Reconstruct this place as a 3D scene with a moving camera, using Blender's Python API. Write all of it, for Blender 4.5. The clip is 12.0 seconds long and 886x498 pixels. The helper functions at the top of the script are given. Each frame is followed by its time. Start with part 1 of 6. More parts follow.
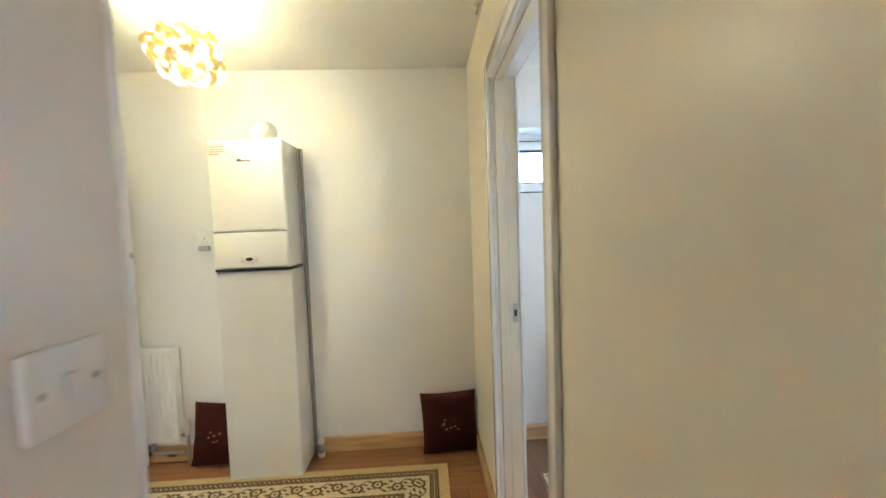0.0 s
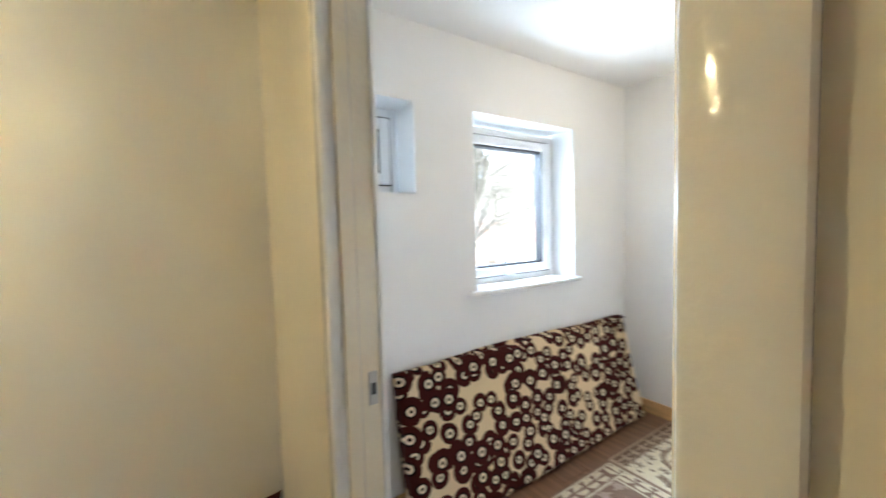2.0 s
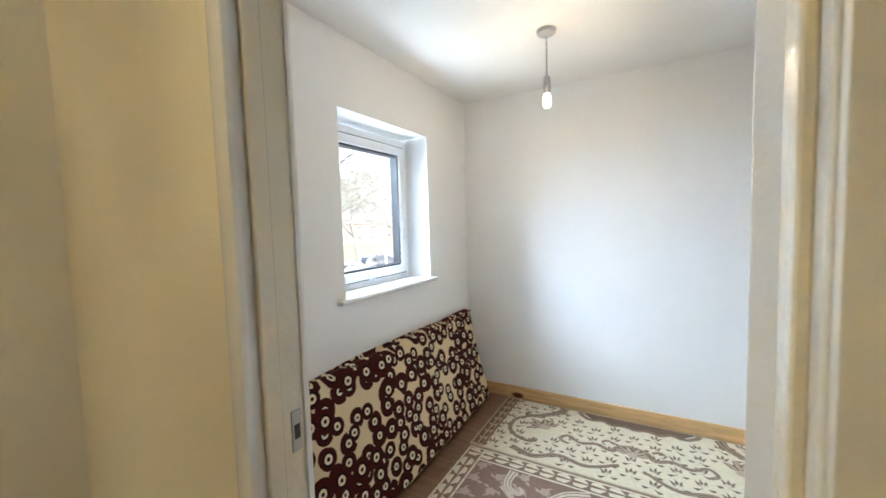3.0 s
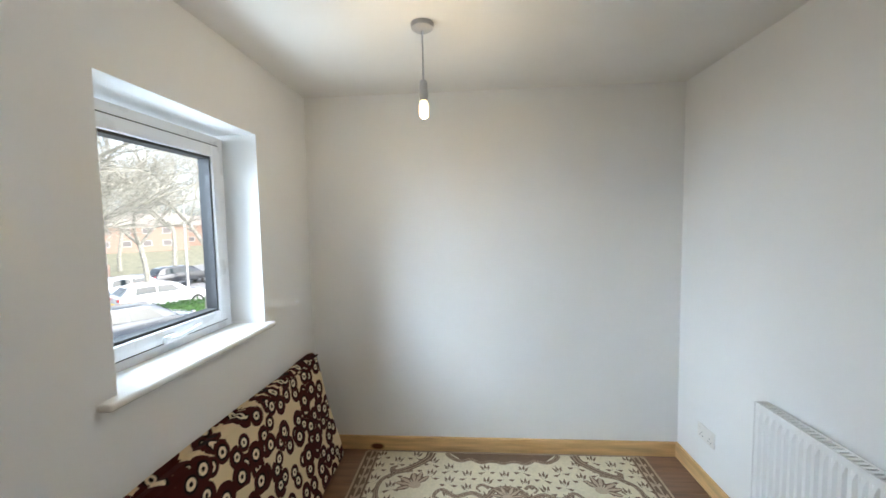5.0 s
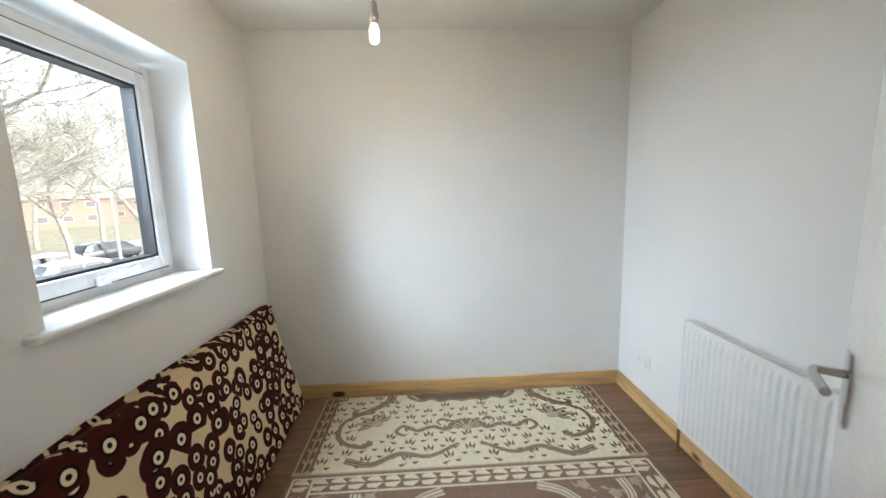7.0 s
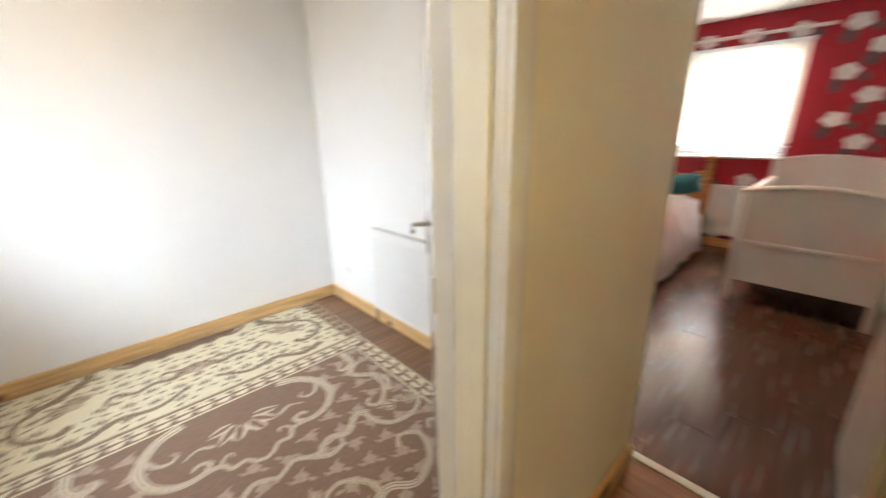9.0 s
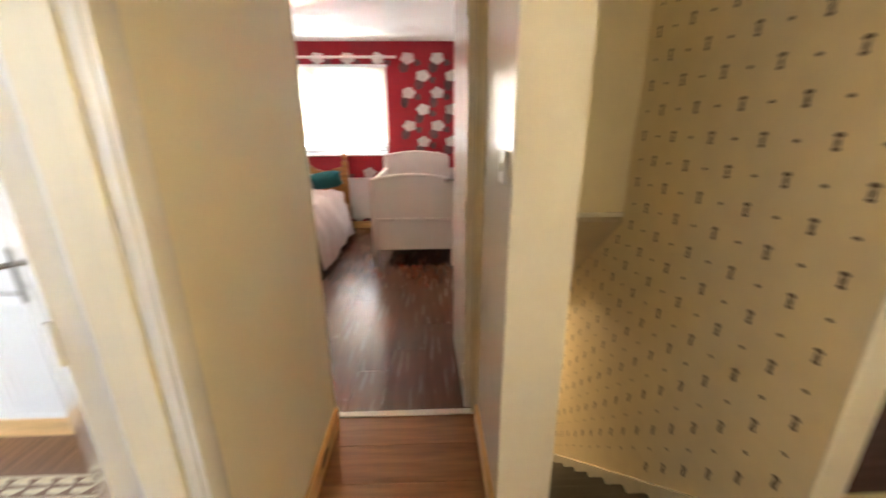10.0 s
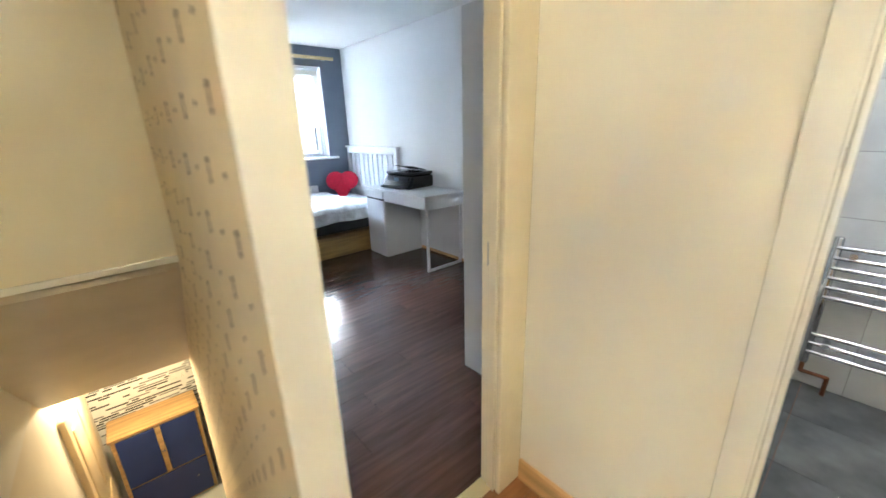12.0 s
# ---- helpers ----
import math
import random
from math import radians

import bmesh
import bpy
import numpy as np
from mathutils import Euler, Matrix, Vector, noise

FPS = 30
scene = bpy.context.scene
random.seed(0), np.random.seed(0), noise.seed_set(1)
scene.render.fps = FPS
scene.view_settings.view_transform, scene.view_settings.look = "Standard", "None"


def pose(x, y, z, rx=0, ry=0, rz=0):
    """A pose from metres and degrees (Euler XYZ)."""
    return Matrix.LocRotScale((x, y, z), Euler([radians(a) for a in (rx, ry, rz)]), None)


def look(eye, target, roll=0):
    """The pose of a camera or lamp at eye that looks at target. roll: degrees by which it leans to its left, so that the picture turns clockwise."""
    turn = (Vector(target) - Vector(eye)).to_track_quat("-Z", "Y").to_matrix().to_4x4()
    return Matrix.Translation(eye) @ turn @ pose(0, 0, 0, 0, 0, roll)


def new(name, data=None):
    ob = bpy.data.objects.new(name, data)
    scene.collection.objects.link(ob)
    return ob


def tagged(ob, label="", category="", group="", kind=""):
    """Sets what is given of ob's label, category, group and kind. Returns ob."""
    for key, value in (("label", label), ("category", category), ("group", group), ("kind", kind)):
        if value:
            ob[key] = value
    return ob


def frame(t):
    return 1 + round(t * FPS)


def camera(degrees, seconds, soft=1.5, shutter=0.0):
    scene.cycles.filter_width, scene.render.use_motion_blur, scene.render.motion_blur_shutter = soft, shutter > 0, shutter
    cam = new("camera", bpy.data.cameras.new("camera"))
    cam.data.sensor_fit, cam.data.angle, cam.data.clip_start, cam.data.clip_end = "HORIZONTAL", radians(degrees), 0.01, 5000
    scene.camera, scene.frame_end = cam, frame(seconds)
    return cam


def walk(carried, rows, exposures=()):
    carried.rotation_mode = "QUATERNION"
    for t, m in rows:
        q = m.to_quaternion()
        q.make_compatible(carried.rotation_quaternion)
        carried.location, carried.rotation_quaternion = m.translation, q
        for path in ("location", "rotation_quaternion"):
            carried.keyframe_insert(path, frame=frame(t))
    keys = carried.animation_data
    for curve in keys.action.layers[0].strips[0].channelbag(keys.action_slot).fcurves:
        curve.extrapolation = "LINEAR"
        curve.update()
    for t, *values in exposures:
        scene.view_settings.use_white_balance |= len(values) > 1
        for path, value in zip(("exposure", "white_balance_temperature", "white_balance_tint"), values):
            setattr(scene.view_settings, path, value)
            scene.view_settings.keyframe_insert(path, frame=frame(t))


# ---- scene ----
cam = camera(98.9, 12.0, shutter=0.5)
PATH = [
    (0, (0.079, 0.434, 1.371), (0.172, 2.429, 1.266), -2.0),
    (0.5, (0.071, 0.701, 1.367), (0.173, 2.696, 1.261), -2.0),
    (1, (0.097, 0.911, 1.376), (0.301, 2.897, 1.257), -2.1),
    (1.5, (0.136, 1.075, 1.368), (0.629, 3.01, 1.257), -2.1),
    (2, (0.111, 1.191, 1.379), (1.219, 2.852, 1.263), -1.6),
    (2.5, (0.037, 1.29, 1.395), (1.572, 2.565, 1.265), -1.6),
    (3, (-0.015, 1.414, 1.391), (1.720, 2.402, 1.260), -1.7),
    (3.5, (0.039, 1.533, 1.398), (1.896, 2.264, 1.265), -1.4),
    (5.5, (0.431, 1.739, 1.546), (2.426, 1.783, 1.413), -1.3),
    (6, (0.460, 1.735, 1.487), (2.455, 1.729, 1.344), -1.5),
    (6.5, (0.433, 1.732, 1.397), (2.418, 1.706, 1.155), -1.4),
    (8.5, (0.011, 1.765, 1.344), (1.794, 1.093, 0.735), -2.3),
    (9, (-0.016, 1.802, 1.32), (1.37, 0.49, 0.724), -1.0),
    (9.5, (-0.082, 1.837, 1.315), (0.639, 0.07, 0.719), -1.5),
    (10, (-0.091, 1.886, 1.327), (-0.155, -0.019, 0.72), -0.4),
    (10.2, (-0.186, 1.899, 1.335), (-0.474, 0.015, 0.729), -1.0),
    (10.5, (-0.276, 1.931, 1.324), (-0.941, 0.144, 0.72), -1.2),
    (11, (-0.537, 1.919, 1.35), (-1.626, 0.361, 0.728), -1.7),
    (11.5, (-0.834, 1.818, 1.344), (-2.059, 0.365, 0.722), -1.9),
    (12, (-1.135, 1.669, 1.351), (-2.375, 0.224, 0.739), -1.6),
]
EXPOSURES = [
    (0.0, 3.4, 5400, 8), (1.5, 3.3, 5600, 9), (2.5, 2.8, 6100, 10), (3.5, 2.65, 6100, 10), (5.5, 2.15, 6400, 9), (6.5, 2.2, 6450, 9),
    (8.5, 2.8, 7000, 13), (9.5, 3.1, 7050, 15), (10.0, 3.3, 6900, 15), (10.5, 3.75, 5800, 11), (11.5, 4.05, 5500, 11), (12.0, 4.0, 5500, 11)]
walk(cam, [(t, look(eye, aim, roll)) for t, eye, aim, roll in PATH], EXPOSURES)

# ---- world, sun, lamps ----
world = bpy.data.worlds.new("world")
scene.world = world
world.use_nodes = True
wn = world.node_tree.nodes
sky = wn.new("ShaderNodeTexSky")
sky.sky_type, sky.sun_disc = "NISHITA", False
sky.sun_elevation, sky.sun_rotation = radians(35), radians(200)
sky.air_density, sky.dust_density, sky.ozone_density = 1.0, 4.0, 1.0
haze = wn.new("ShaderNodeHueSaturation")
haze.inputs["Saturation"].default_value = 0.5
world.node_tree.links.new(sky.outputs[0], haze.inputs["Color"])
world.node_tree.links.new(haze.outputs[0], wn["Background"].inputs["Color"])
wn["Background"].inputs["Strength"].default_value = 0.13


def lamp(name, kind, m, energy, color, size=0.1, size_y=None, angle=None):
    data = bpy.data.lights.new(name, kind)
    data.energy, data.color = energy, color
    if kind == "AREA":
        data.size = size
        if size_y:
            data.shape, data.size_y = "RECTANGLE", size_y
    elif kind == "SUN":
        data.angle = radians(angle)
    else:
        data.shadow_soft_size = size
    ob = new(name, data)
    ob.matrix_world = m
    return ob


WARM, SKYC = (1.0, 0.79, 0.40), (0.71, 0.86, 1.0)
lamp("sun", "SUN", look((0, 0, 20), (2, 8, 0)), 0.8, (1.0, 0.97, 0.92), angle=15)
lamp("sky_box_window", "AREA", look((1.15, 4.4, 2.35), (1.9, 1.3, 1.45)), 37, SKYC, 1.7, 1.4)
lamp("sky_box_window_top", "AREA", look((1.8, 3.75, 3.1), (1.8, 2.4, 0.8)), 22, SKYC, 1.6, 1.0)
lamp("sky_box_window_ground", "AREA", look((1.7, 3.85, 0.15), (1.75, 1.6, 1.9)), 6.5, SKYC, 1.5, 0.8)
lamp("sky_red_window", "AREA", look((1.2, -4.1, 1.7), (1.2, 0, 1.3)), 31, (0.86, 0.93, 1.0), 2.0, 1.4)
lamp("sky_grey_window", "AREA", look((-2.6, -4.2, 2.3), (-3.0, 0, 1.0)), 15, SKYC, 1.5, 1.4)
lamp("landing_bulb_light", "POINT", pose(-0.88, 2.10, 2.13), 14.5, WARM, 0.04)
lamp("box_bulb_light", "POINT", pose(1.96, 1.91, 1.95), 1.35, (1.0, 0.76, 0.46), 0.03)
lamp("hall_light", "POINT", pose(-0.75, -2.2, -0.5), 3.2, (1.0, 0.72, 0.36), 0.06)
lamp("bathroom_light", "AREA", look((-3.0, 1.9, 2.3), (-3.0, 1.9, 0)), 0.85, (1.0, 0.95, 0.88), 0.5)


# ---- materials ----
def mat(name, color, rough=0.6, metal=0.0, vary=0.06, scale=6.0, bump=0.05, bump_scale=80.0, stretch=(1, 1, 1), spec=0.5, coat=0.0, rand=0.0):
    m = bpy.data.materials.new(name)
    m.use_nodes = True
    nt = m.node_tree
    n, l = nt.nodes, nt.links
    b = n["Principled BSDF"]
    b.inputs["Roughness"].default_value, b.inputs["Metallic"].default_value = rough, metal
    b.inputs["Specular IOR Level"].default_value = spec
    b.inputs["Coat Weight"].default_value = coat
    tc = n.new("ShaderNodeTexCoord")
    mp = n.new("ShaderNodeMapping")
    mp.inputs["Scale"].default_value = stretch
    l.new(tc.outputs["Object"], mp.inputs[0])
    big = n.new("ShaderNodeTexNoise")
    big.inputs["Scale"].default_value, big.inputs["Detail"].default_value = scale, 5
    l.new(mp.outputs[0], big.inputs["Vector"])
    ramp = n.new("ShaderNodeValToRGB")
    lo, hi = [max(0, c * (1 - vary)) for c in color], [min(1, c * (1 + vary)) for c in color]
    ramp.color_ramp.elements[0].position, ramp.color_ramp.elements[1].position = 0.3, 0.7
    ramp.color_ramp.elements[0].color, ramp.color_ramp.elements[1].color = (*lo, 1), (*hi, 1)
    l.new(big.outputs["Fac"], ramp.inputs[0])
    out = ramp.outputs[0]
    if rand:
        info = n.new("ShaderNodeObjectInfo")
        hsv = n.new("ShaderNodeHueSaturation")
        mr = n.new("ShaderNodeMapRange")
        mr.inputs["To Min"].default_value, mr.inputs["To Max"].default_value = 1 - rand, 1 + rand
        l.new(info.outputs["Random"], mr.inputs["Value"])
        l.new(mr.outputs[0], hsv.inputs["Value"])
        l.new(out, hsv.inputs["Color"])
        out = hsv.outputs[0]
    l.new(out, b.inputs["Base Color"])
    if bump:
        fine = n.new("ShaderNodeTexNoise")
        fine.inputs["Scale"].default_value, fine.inputs["Detail"].default_value = bump_scale, 4
        l.new(mp.outputs[0], fine.inputs["Vector"])
        bp = n.new("ShaderNodeBump")
        bp.inputs["Strength"].default_value, bp.inputs["Distance"].default_value = bump, 0.01
        l.new(fine.outputs["Fac"], bp.inputs["Height"])
        l.new(bp.outputs[0], b.inputs["Normal"])
        rr = n.new("ShaderNodeMapRange")
        rr.inputs["To Min"].default_value, rr.inputs["To Max"].default_value = max(0.02, rough - 0.06), min(1, rough + 0.06)
        l.new(big.outputs["Fac"], rr.inputs["Value"])
        l.new(rr.outputs[0], b.inputs["Roughness"])
    return m


def glow(name, color, strength):
    m = bpy.data.materials.new(name)
    m.use_nodes = True
    b = m.node_tree.nodes["Principled BSDF"]
    b.inputs["Base Color"].default_value = (*color, 1)
    b.inputs["Emission Color"].default_value = (*color, 1)
    b.inputs["Emission Strength"].default_value = strength
    return m


def glass(name, color=(0.95, 0.98, 1.0), rough=0.0):
    m = bpy.data.materials.new(name)
    m.use_nodes = True
    b = m.node_tree.nodes["Principled BSDF"]
    b.inputs["Base Color"].default_value = (*color, 1)
    b.inputs["Transmission Weight"].default_value = 1.0
    b.inputs["Roughness"].default_value = rough
    b.inputs["IOR"].default_value = 1.02 if rough == 0 else 1.3
    return m


def wood(name, color, rough=0.4, axis=0, coat=0.0, rand=0.12, knots=False):
    s = [14, 14, 14]
    s[axis] = 1.2
    m = mat(name, color, rough, vary=0.28, scale=2.2, bump=0.06, bump_scale=9, stretch=s, coat=coat, rand=rand)
    if knots:
        nt = m.node_tree
        n, l = nt.nodes, nt.links
        b = n["Principled BSDF"]
        src = b.inputs["Base Color"].links[0].from_socket
        tc = n.new("ShaderNodeTexCoord")
        mp = n.new("ShaderNodeMapping")
        mp.inputs["Scale"].default_value = (3.2, 3.2, 7)
        v = n.new("ShaderNodeTexVoronoi")
        v.inputs["Scale"].default_value = 1.0
        l.new(tc.outputs["Object"], mp.inputs[0])
        l.new(mp.outputs[0], v.inputs["Vector"])
        r = n.new("ShaderNodeValToRGB")
        r.color_ramp.elements[0].position, r.color_ramp.elements[1].position = 0.13, 0.19
        r.color_ramp.elements[0].color, r.color_ramp.elements[1].color = (0.16, 0.06, 0.02, 1), (1, 1, 1, 1)
        l.new(v.outputs["Distance"], r.inputs[0])
        mx = n.new("ShaderNodeMix")
        mx.data_type, mx.blend_type = "RGBA", "MULTIPLY"
        mx.inputs[0].default_value = 1.0
        l.new(src, mx.inputs[6])
        l.new(r.outputs[0], mx.inputs[7])
        l.new(mx.outputs[2], b.inputs["Base Color"])
    return m


CREAM = mat("cream_wall_paint", (0.84, 0.785, 0.65), 0.30, vary=0.025, scale=2.5, bump=0.05, bump_scale=60, spec=0.35)
OFFWHITE = mat("offwhite_wall_paint", (0.86, 0.83, 0.77), 0.5, vary=0.025, scale=2.5, bump=0.06, bump_scale=60, spec=0.3)
CORRIDOR_GLOSS = mat("corridor_satin_paint", (0.80, 0.74, 0.66), 0.22, vary=0.02, scale=3, bump=0.06, bump_scale=18)
WHITE = mat("white_wall_paint", (0.84, 0.84, 0.83), 0.7, vary=0.02, scale=2, bump=0.05, bump_scale=50, spec=0.25)
CEIL = mat("ceiling_paint", (0.80, 0.79, 0.76), 0.85, vary=0.03, scale=2, bump=0.05, bump_scale=40, spec=0.2)
GREYBLUE = mat("grey_blue_paint", (0.17, 0.20, 0.25), 0.7, vary=0.03)
RED = mat("red_wallpaper", (0.42, 0.015, 0.03), 0.6, vary=0.08, scale=20)
PETAL = mat("white_flower_print", (0.75, 0.70, 0.66), 0.6, vary=0.15, scale=25)
LEAFGREY = mat("grey_leaf_print", (0.16, 0.08, 0.08), 0.6, vary=0.2, scale=25)
KEYPAPER = mat("patterned_wallpaper", (0.80, 0.71, 0.55), 0.6, vary=0.04, scale=8, bump=0.06)
KEYINK = mat("wallpaper_ink", (0.12, 0.09, 0.085), 0.7, vary=0.2, scale=60)
GLOSS = mat("gloss_cream_paint", (0.82, 0.74, 0.57), 0.09, vary=0.03, scale=8, bump=0.16, bump_scale=70, coat=0.3)
GLOSSW = mat("gloss_white_paint", (0.86, 0.85, 0.83), 0.09, vary=0.03, scale=8, bump=0.10, bump_scale=60, coat=0.2)
UPVC = mat("white_upvc", (0.82, 0.84, 0.86), 0.28, vary=0.02)
GASKET = mat("black_gasket", (0.02, 0.02, 0.022), 0.6)
CHROME = mat("chrome", (0.55, 0.55, 0.56), 0.12, 1.0, vary=0.03, bump=0)
STEEL = mat("brushed_steel", (0.5, 0.48, 0.45), 0.3, 1.0, vary=0.06, bump=0)
PLASTIC = mat("white_plastic", (0.80, 0.78, 0.74), 0.35, vary=0.02, bump=0)
GREYPL = mat("grey_plastic", (0.42, 0.42, 0.43), 0.4, vary=0.03, bump=0)
DARKPL = mat("dark_plastic", (0.03, 0.03, 0.033), 0.4, vary=0.1)
ENAMEL = mat("white_enamel", (0.80, 0.79, 0.75), 0.22, vary=0.015, scale=2, bump=0.0)
RADW = mat("radiator_enamel", (0.83, 0.83, 0.82), 0.3, vary=0.015, bump=0.0)
PINE = wood("pine_skirting", (0.66, 0.42, 0.19), 0.42, axis=0, rand=0.06, knots=True)
PINEY = wood("pine_skirting_y", (0.66, 0.42, 0.19), 0.42, axis=1, rand=0.06, knots=True)
LAM_LAND = wood("landing_laminate", (0.29, 0.135, 0.055), 0.3, axis=0, rand=0.14)
LAM_BOX = wood("box_room_laminate", (0.22, 0.12, 0.07), 0.32, axis=1, rand=0.18)
LAM_RED = wood("red_room_laminate", (0.115, 0.052, 0.030), 0.26, axis=1, rand=0.08)
LAM_GREY = wood("grey_room_laminate", (0.095, 0.048, 0.036), 0.22, axis=0, rand=0.12)
BRASS = mat("pale_threshold", (0.66, 0.54, 0.28), 0.35, 0.4)
CARPET = mat("stair_carpet", (0.105, 0.10, 0.095), 0.95, vary=0.25, scale=120, bump=0.4, bump_scale=300)
SCREEN = glass("window_glass")
BATHGLASS = glass("shower_glass", (0.84, 0.94, 0.96))
BATHGLASS.node_tree.nodes["Principled BSDF"].inputs["IOR"].default_value = 1.5


# ---- helpers ----
def bx(bm, x0, x1, y0, y1, z0, z1, bev=0.0, seg=2):
    r = bmesh.ops.create_cube(bm, size=1.0)
    vs = r["verts"]
    for v in vs:
        v.co = Vector((x0 + (v.co.x + 0.5) * (x1 - x0), y0 + (v.co.y + 0.5) * (y1 - y0), z0 + (v.co.z + 0.5) * (z1 - z0)))
    if bev:
        es = list({e for v in vs for e in v.link_edges})
        bmesh.ops.bevel(bm, geom=es, offset=bev, segments=seg, affect="EDGES", profile=0.5)
    return bm


def box(x0, x1, y0, y1, z0, z1, bev=0.0, seg=2):
    return bx(bmesh.new(), x0, x1, y0, y1, z0, z1, bev, seg)


def cyl(bm, p, q, r0, r1=None, n=16):
    p, q = Vector(p), Vector(q)
    d = q - p
    m = Matrix.Translation((p + q) / 2) @ d.to_track_quat("Z", "Y").to_matrix().to_4x4()
    bmesh.ops.create_cone(bm, cap_ends=True, segments=n, radius1=r0, radius2=r0 if r1 is None else r1, depth=d.length, matrix=m)
    return bm


def tube(bm, pts, r, n=8):
    for a, b in zip(pts, pts[1:]):
        cyl(bm, a, b, r, r, n)
    for p in pts[1:-1]:
        bmesh.ops.create_uvsphere(bm, u_segments=n, v_segments=6, radius=r, matrix=Matrix.Translation(p))
    return bm


def ball(bm, c, r, s=(1, 1, 1), n=16):
    bmesh.ops.create_uvsphere(bm, u_segments=n, v_segments=max(6, n // 2), radius=r, matrix=Matrix.Translation(c) @ Matrix.Diagonal((*s, 1)))
    return bm


def poly(bm, pts):
    return bm.faces.new([bm.verts.new(p) for p in pts])


def lathe(bm, prof, c=(0, 0, 0), n=24):
    rings = [[bm.verts.new((c[0] + r * math.cos(2 * math.pi * i / n), c[1] + r * math.sin(2 * math.pi * i / n), c[2] + z)) for i in range(n)] for r, z in prof]
    for a, b in zip(rings, rings[1:]):
        for i in range(n):
            bm.faces.new((a[i], a[(i + 1) % n], b[(i + 1) % n], b[i]))
    return bm


def link_mesh(name, bm, materials, smooth=False):
    me = bpy.data.meshes.new(name)
    bmesh.ops.recalc_face_normals(bm, faces=bm.faces)
    if smooth:
        for f in bm.faces:
            f.smooth = True
        for e in bm.edges:
            if len(e.link_faces) == 2 and e.calc_face_angle(0) > radians(40):
                e.smooth = False
    bm.to_mesh(me)
    bm.free()
    for m in materials if isinstance(materials, (list, tuple)) else [materials]:
        me.materials.append(m)
    return new(name, me)


def part(name, bm, material, parent, label="", smooth=True):
    ob = link_mesh(name, bm, material, smooth)
    ob.parent = parent
    if label:
        ob["label"] = label
    return ob


def thing(name, label, category, m=None, group=""):
    ob = new(name)
    ob.empty_display_size = 0.1
    if m is not None:
        ob.matrix_basis = m
    return tagged(ob, label, category, group)


def solo(name, bm, material, label, category, group="", m=None, smooth=True):
    ob = link_mesh(name, bm, material, smooth)
    if m is not None:
        ob.matrix_basis = m
    return tagged(ob, label, category, group)


def struct(name, bm, material, label, category, smooth=False):
    return tagged(link_mesh(name, bm, material, smooth), label, category, kind="structure")


def wall(name, axis, lo, hi, a0, a1, z0, z1, holes, neg, pos, label):
    """A wall with its faces at lo and hi along the axis, from a0 to a1 along the other; holes: (b0, b1, c0, c1)."""
    bm = bmesh.new()
    cuts = sorted({a0, a1, *[h for q in holes for h in q[:2]]})
    for u, v in zip(cuts, cuts[1:]):
        spans, z = [], z0
        for h in sorted([q for q in holes if q[0] <= u + 1e-6 and q[1] >= v - 1e-6], key=lambda q: q[2]):
            if h[2] > z:
                spans.append((z, h[2]))
            z = h[3]
        if z < z1:
            spans.append((z, z1))
        for s, e in spans:
            bx(bm, *((lo, hi, u, v) if axis == "x" else (u, v, lo, hi)), s, e)
    k = 0 if axis == "x" else 1
    bmesh.ops.recalc_face_normals(bm, faces=bm.faces)
    for f in bm.faces:
        f.material_index = 1 if f.normal[k] > 0.5 else 0
    return struct(name, bm, [neg, pos], label, "wall")


H = 2.35
# ---- large structure ----
wall("wall_north", "y", 2.79, 3.09, -3.9, 3.0, -2.75, 2.6, [(0.46, 1.03, 1.545, 1.98), (1.39, 2.215, 1.0, 1.985)], WHITE, OFFWHITE, "painted plaster outer wall with two window openings")
wall("wall_landing_east", "x", 0.37, 0.47, 0.413, 2.79, 0, H, [(1.29, 2.036, 0, 2.0)], CREAM, WHITE, "cream painted wall between landing and box room")
wall("wall_box_east", "x", 2.805, 3.0, -3.6, 2.79, -2.75, 2.6, [], WHITE, WHITE, "plain white painted plaster wall")
wall("wall_box_south", "y", 0.31, 0.413, 0.415, 2.805, 0, H, [], WHITE, WHITE, "plain white painted plaster wall")
wall("wall_corridor_west", "x", -0.47, -0.30, -0.383, 0.93, -0.2, H, [], CREAM, CORRIDOR_GLOSS, "satin painted wall beside the stairwell")
wall("wall_red_head", "y", 0.31, 0.40, -0.30, 0.415, 2.02, H, [], WHITE, CREAM, "plaster above the red bedroom door")
wall("wall_stair_west", "x", -1.388, -1.29, -1.60, 1.01, -2.6, H, [], WHITE, KEYPAPER, "cream wallpapered stairwell wall")
wall("wall_landing_west", "x", -2.22, -2.12, 0.87, 2.79, 0, H, [(1.60, 2.38, 0, 2.0)], WHITE, OFFWHITE, "off-white painted landing wall")
wall("wall_bedroom_head", "y", 0.87, 0.97, -2.12, -1.37, 2.0, H, [], WHITE, OFFWHITE, "plaster above the bedroom door")
wall("wall_bath_south", "y", 0.80, 0.87, -3.9, -2.12, 0, H, [], WHITE, WHITE, "plaster wall between bathroom and bedroom")
wall("wall_west", "x", -3.95, -3.75, -3.6, 2.79, -2.75, 2.6, [], WHITE, WHITE, "plain white painted plaster wall")
wall("wall_south", "y", -3.64, -3.34, -3.75, 2.805, 0, 2.6, [(-3.45, -2.2, 1.0, 2.12), (0.45, 1.98, 1.0, 2.08)], WHITE, RED, "papered bedroom wall with two window openings")
wall("wall_red_west", "x", -0.47, -0.42, -3.34, -0.40, -0.2, H, [], WHITE, WHITE, "plain white painted plaster wall")
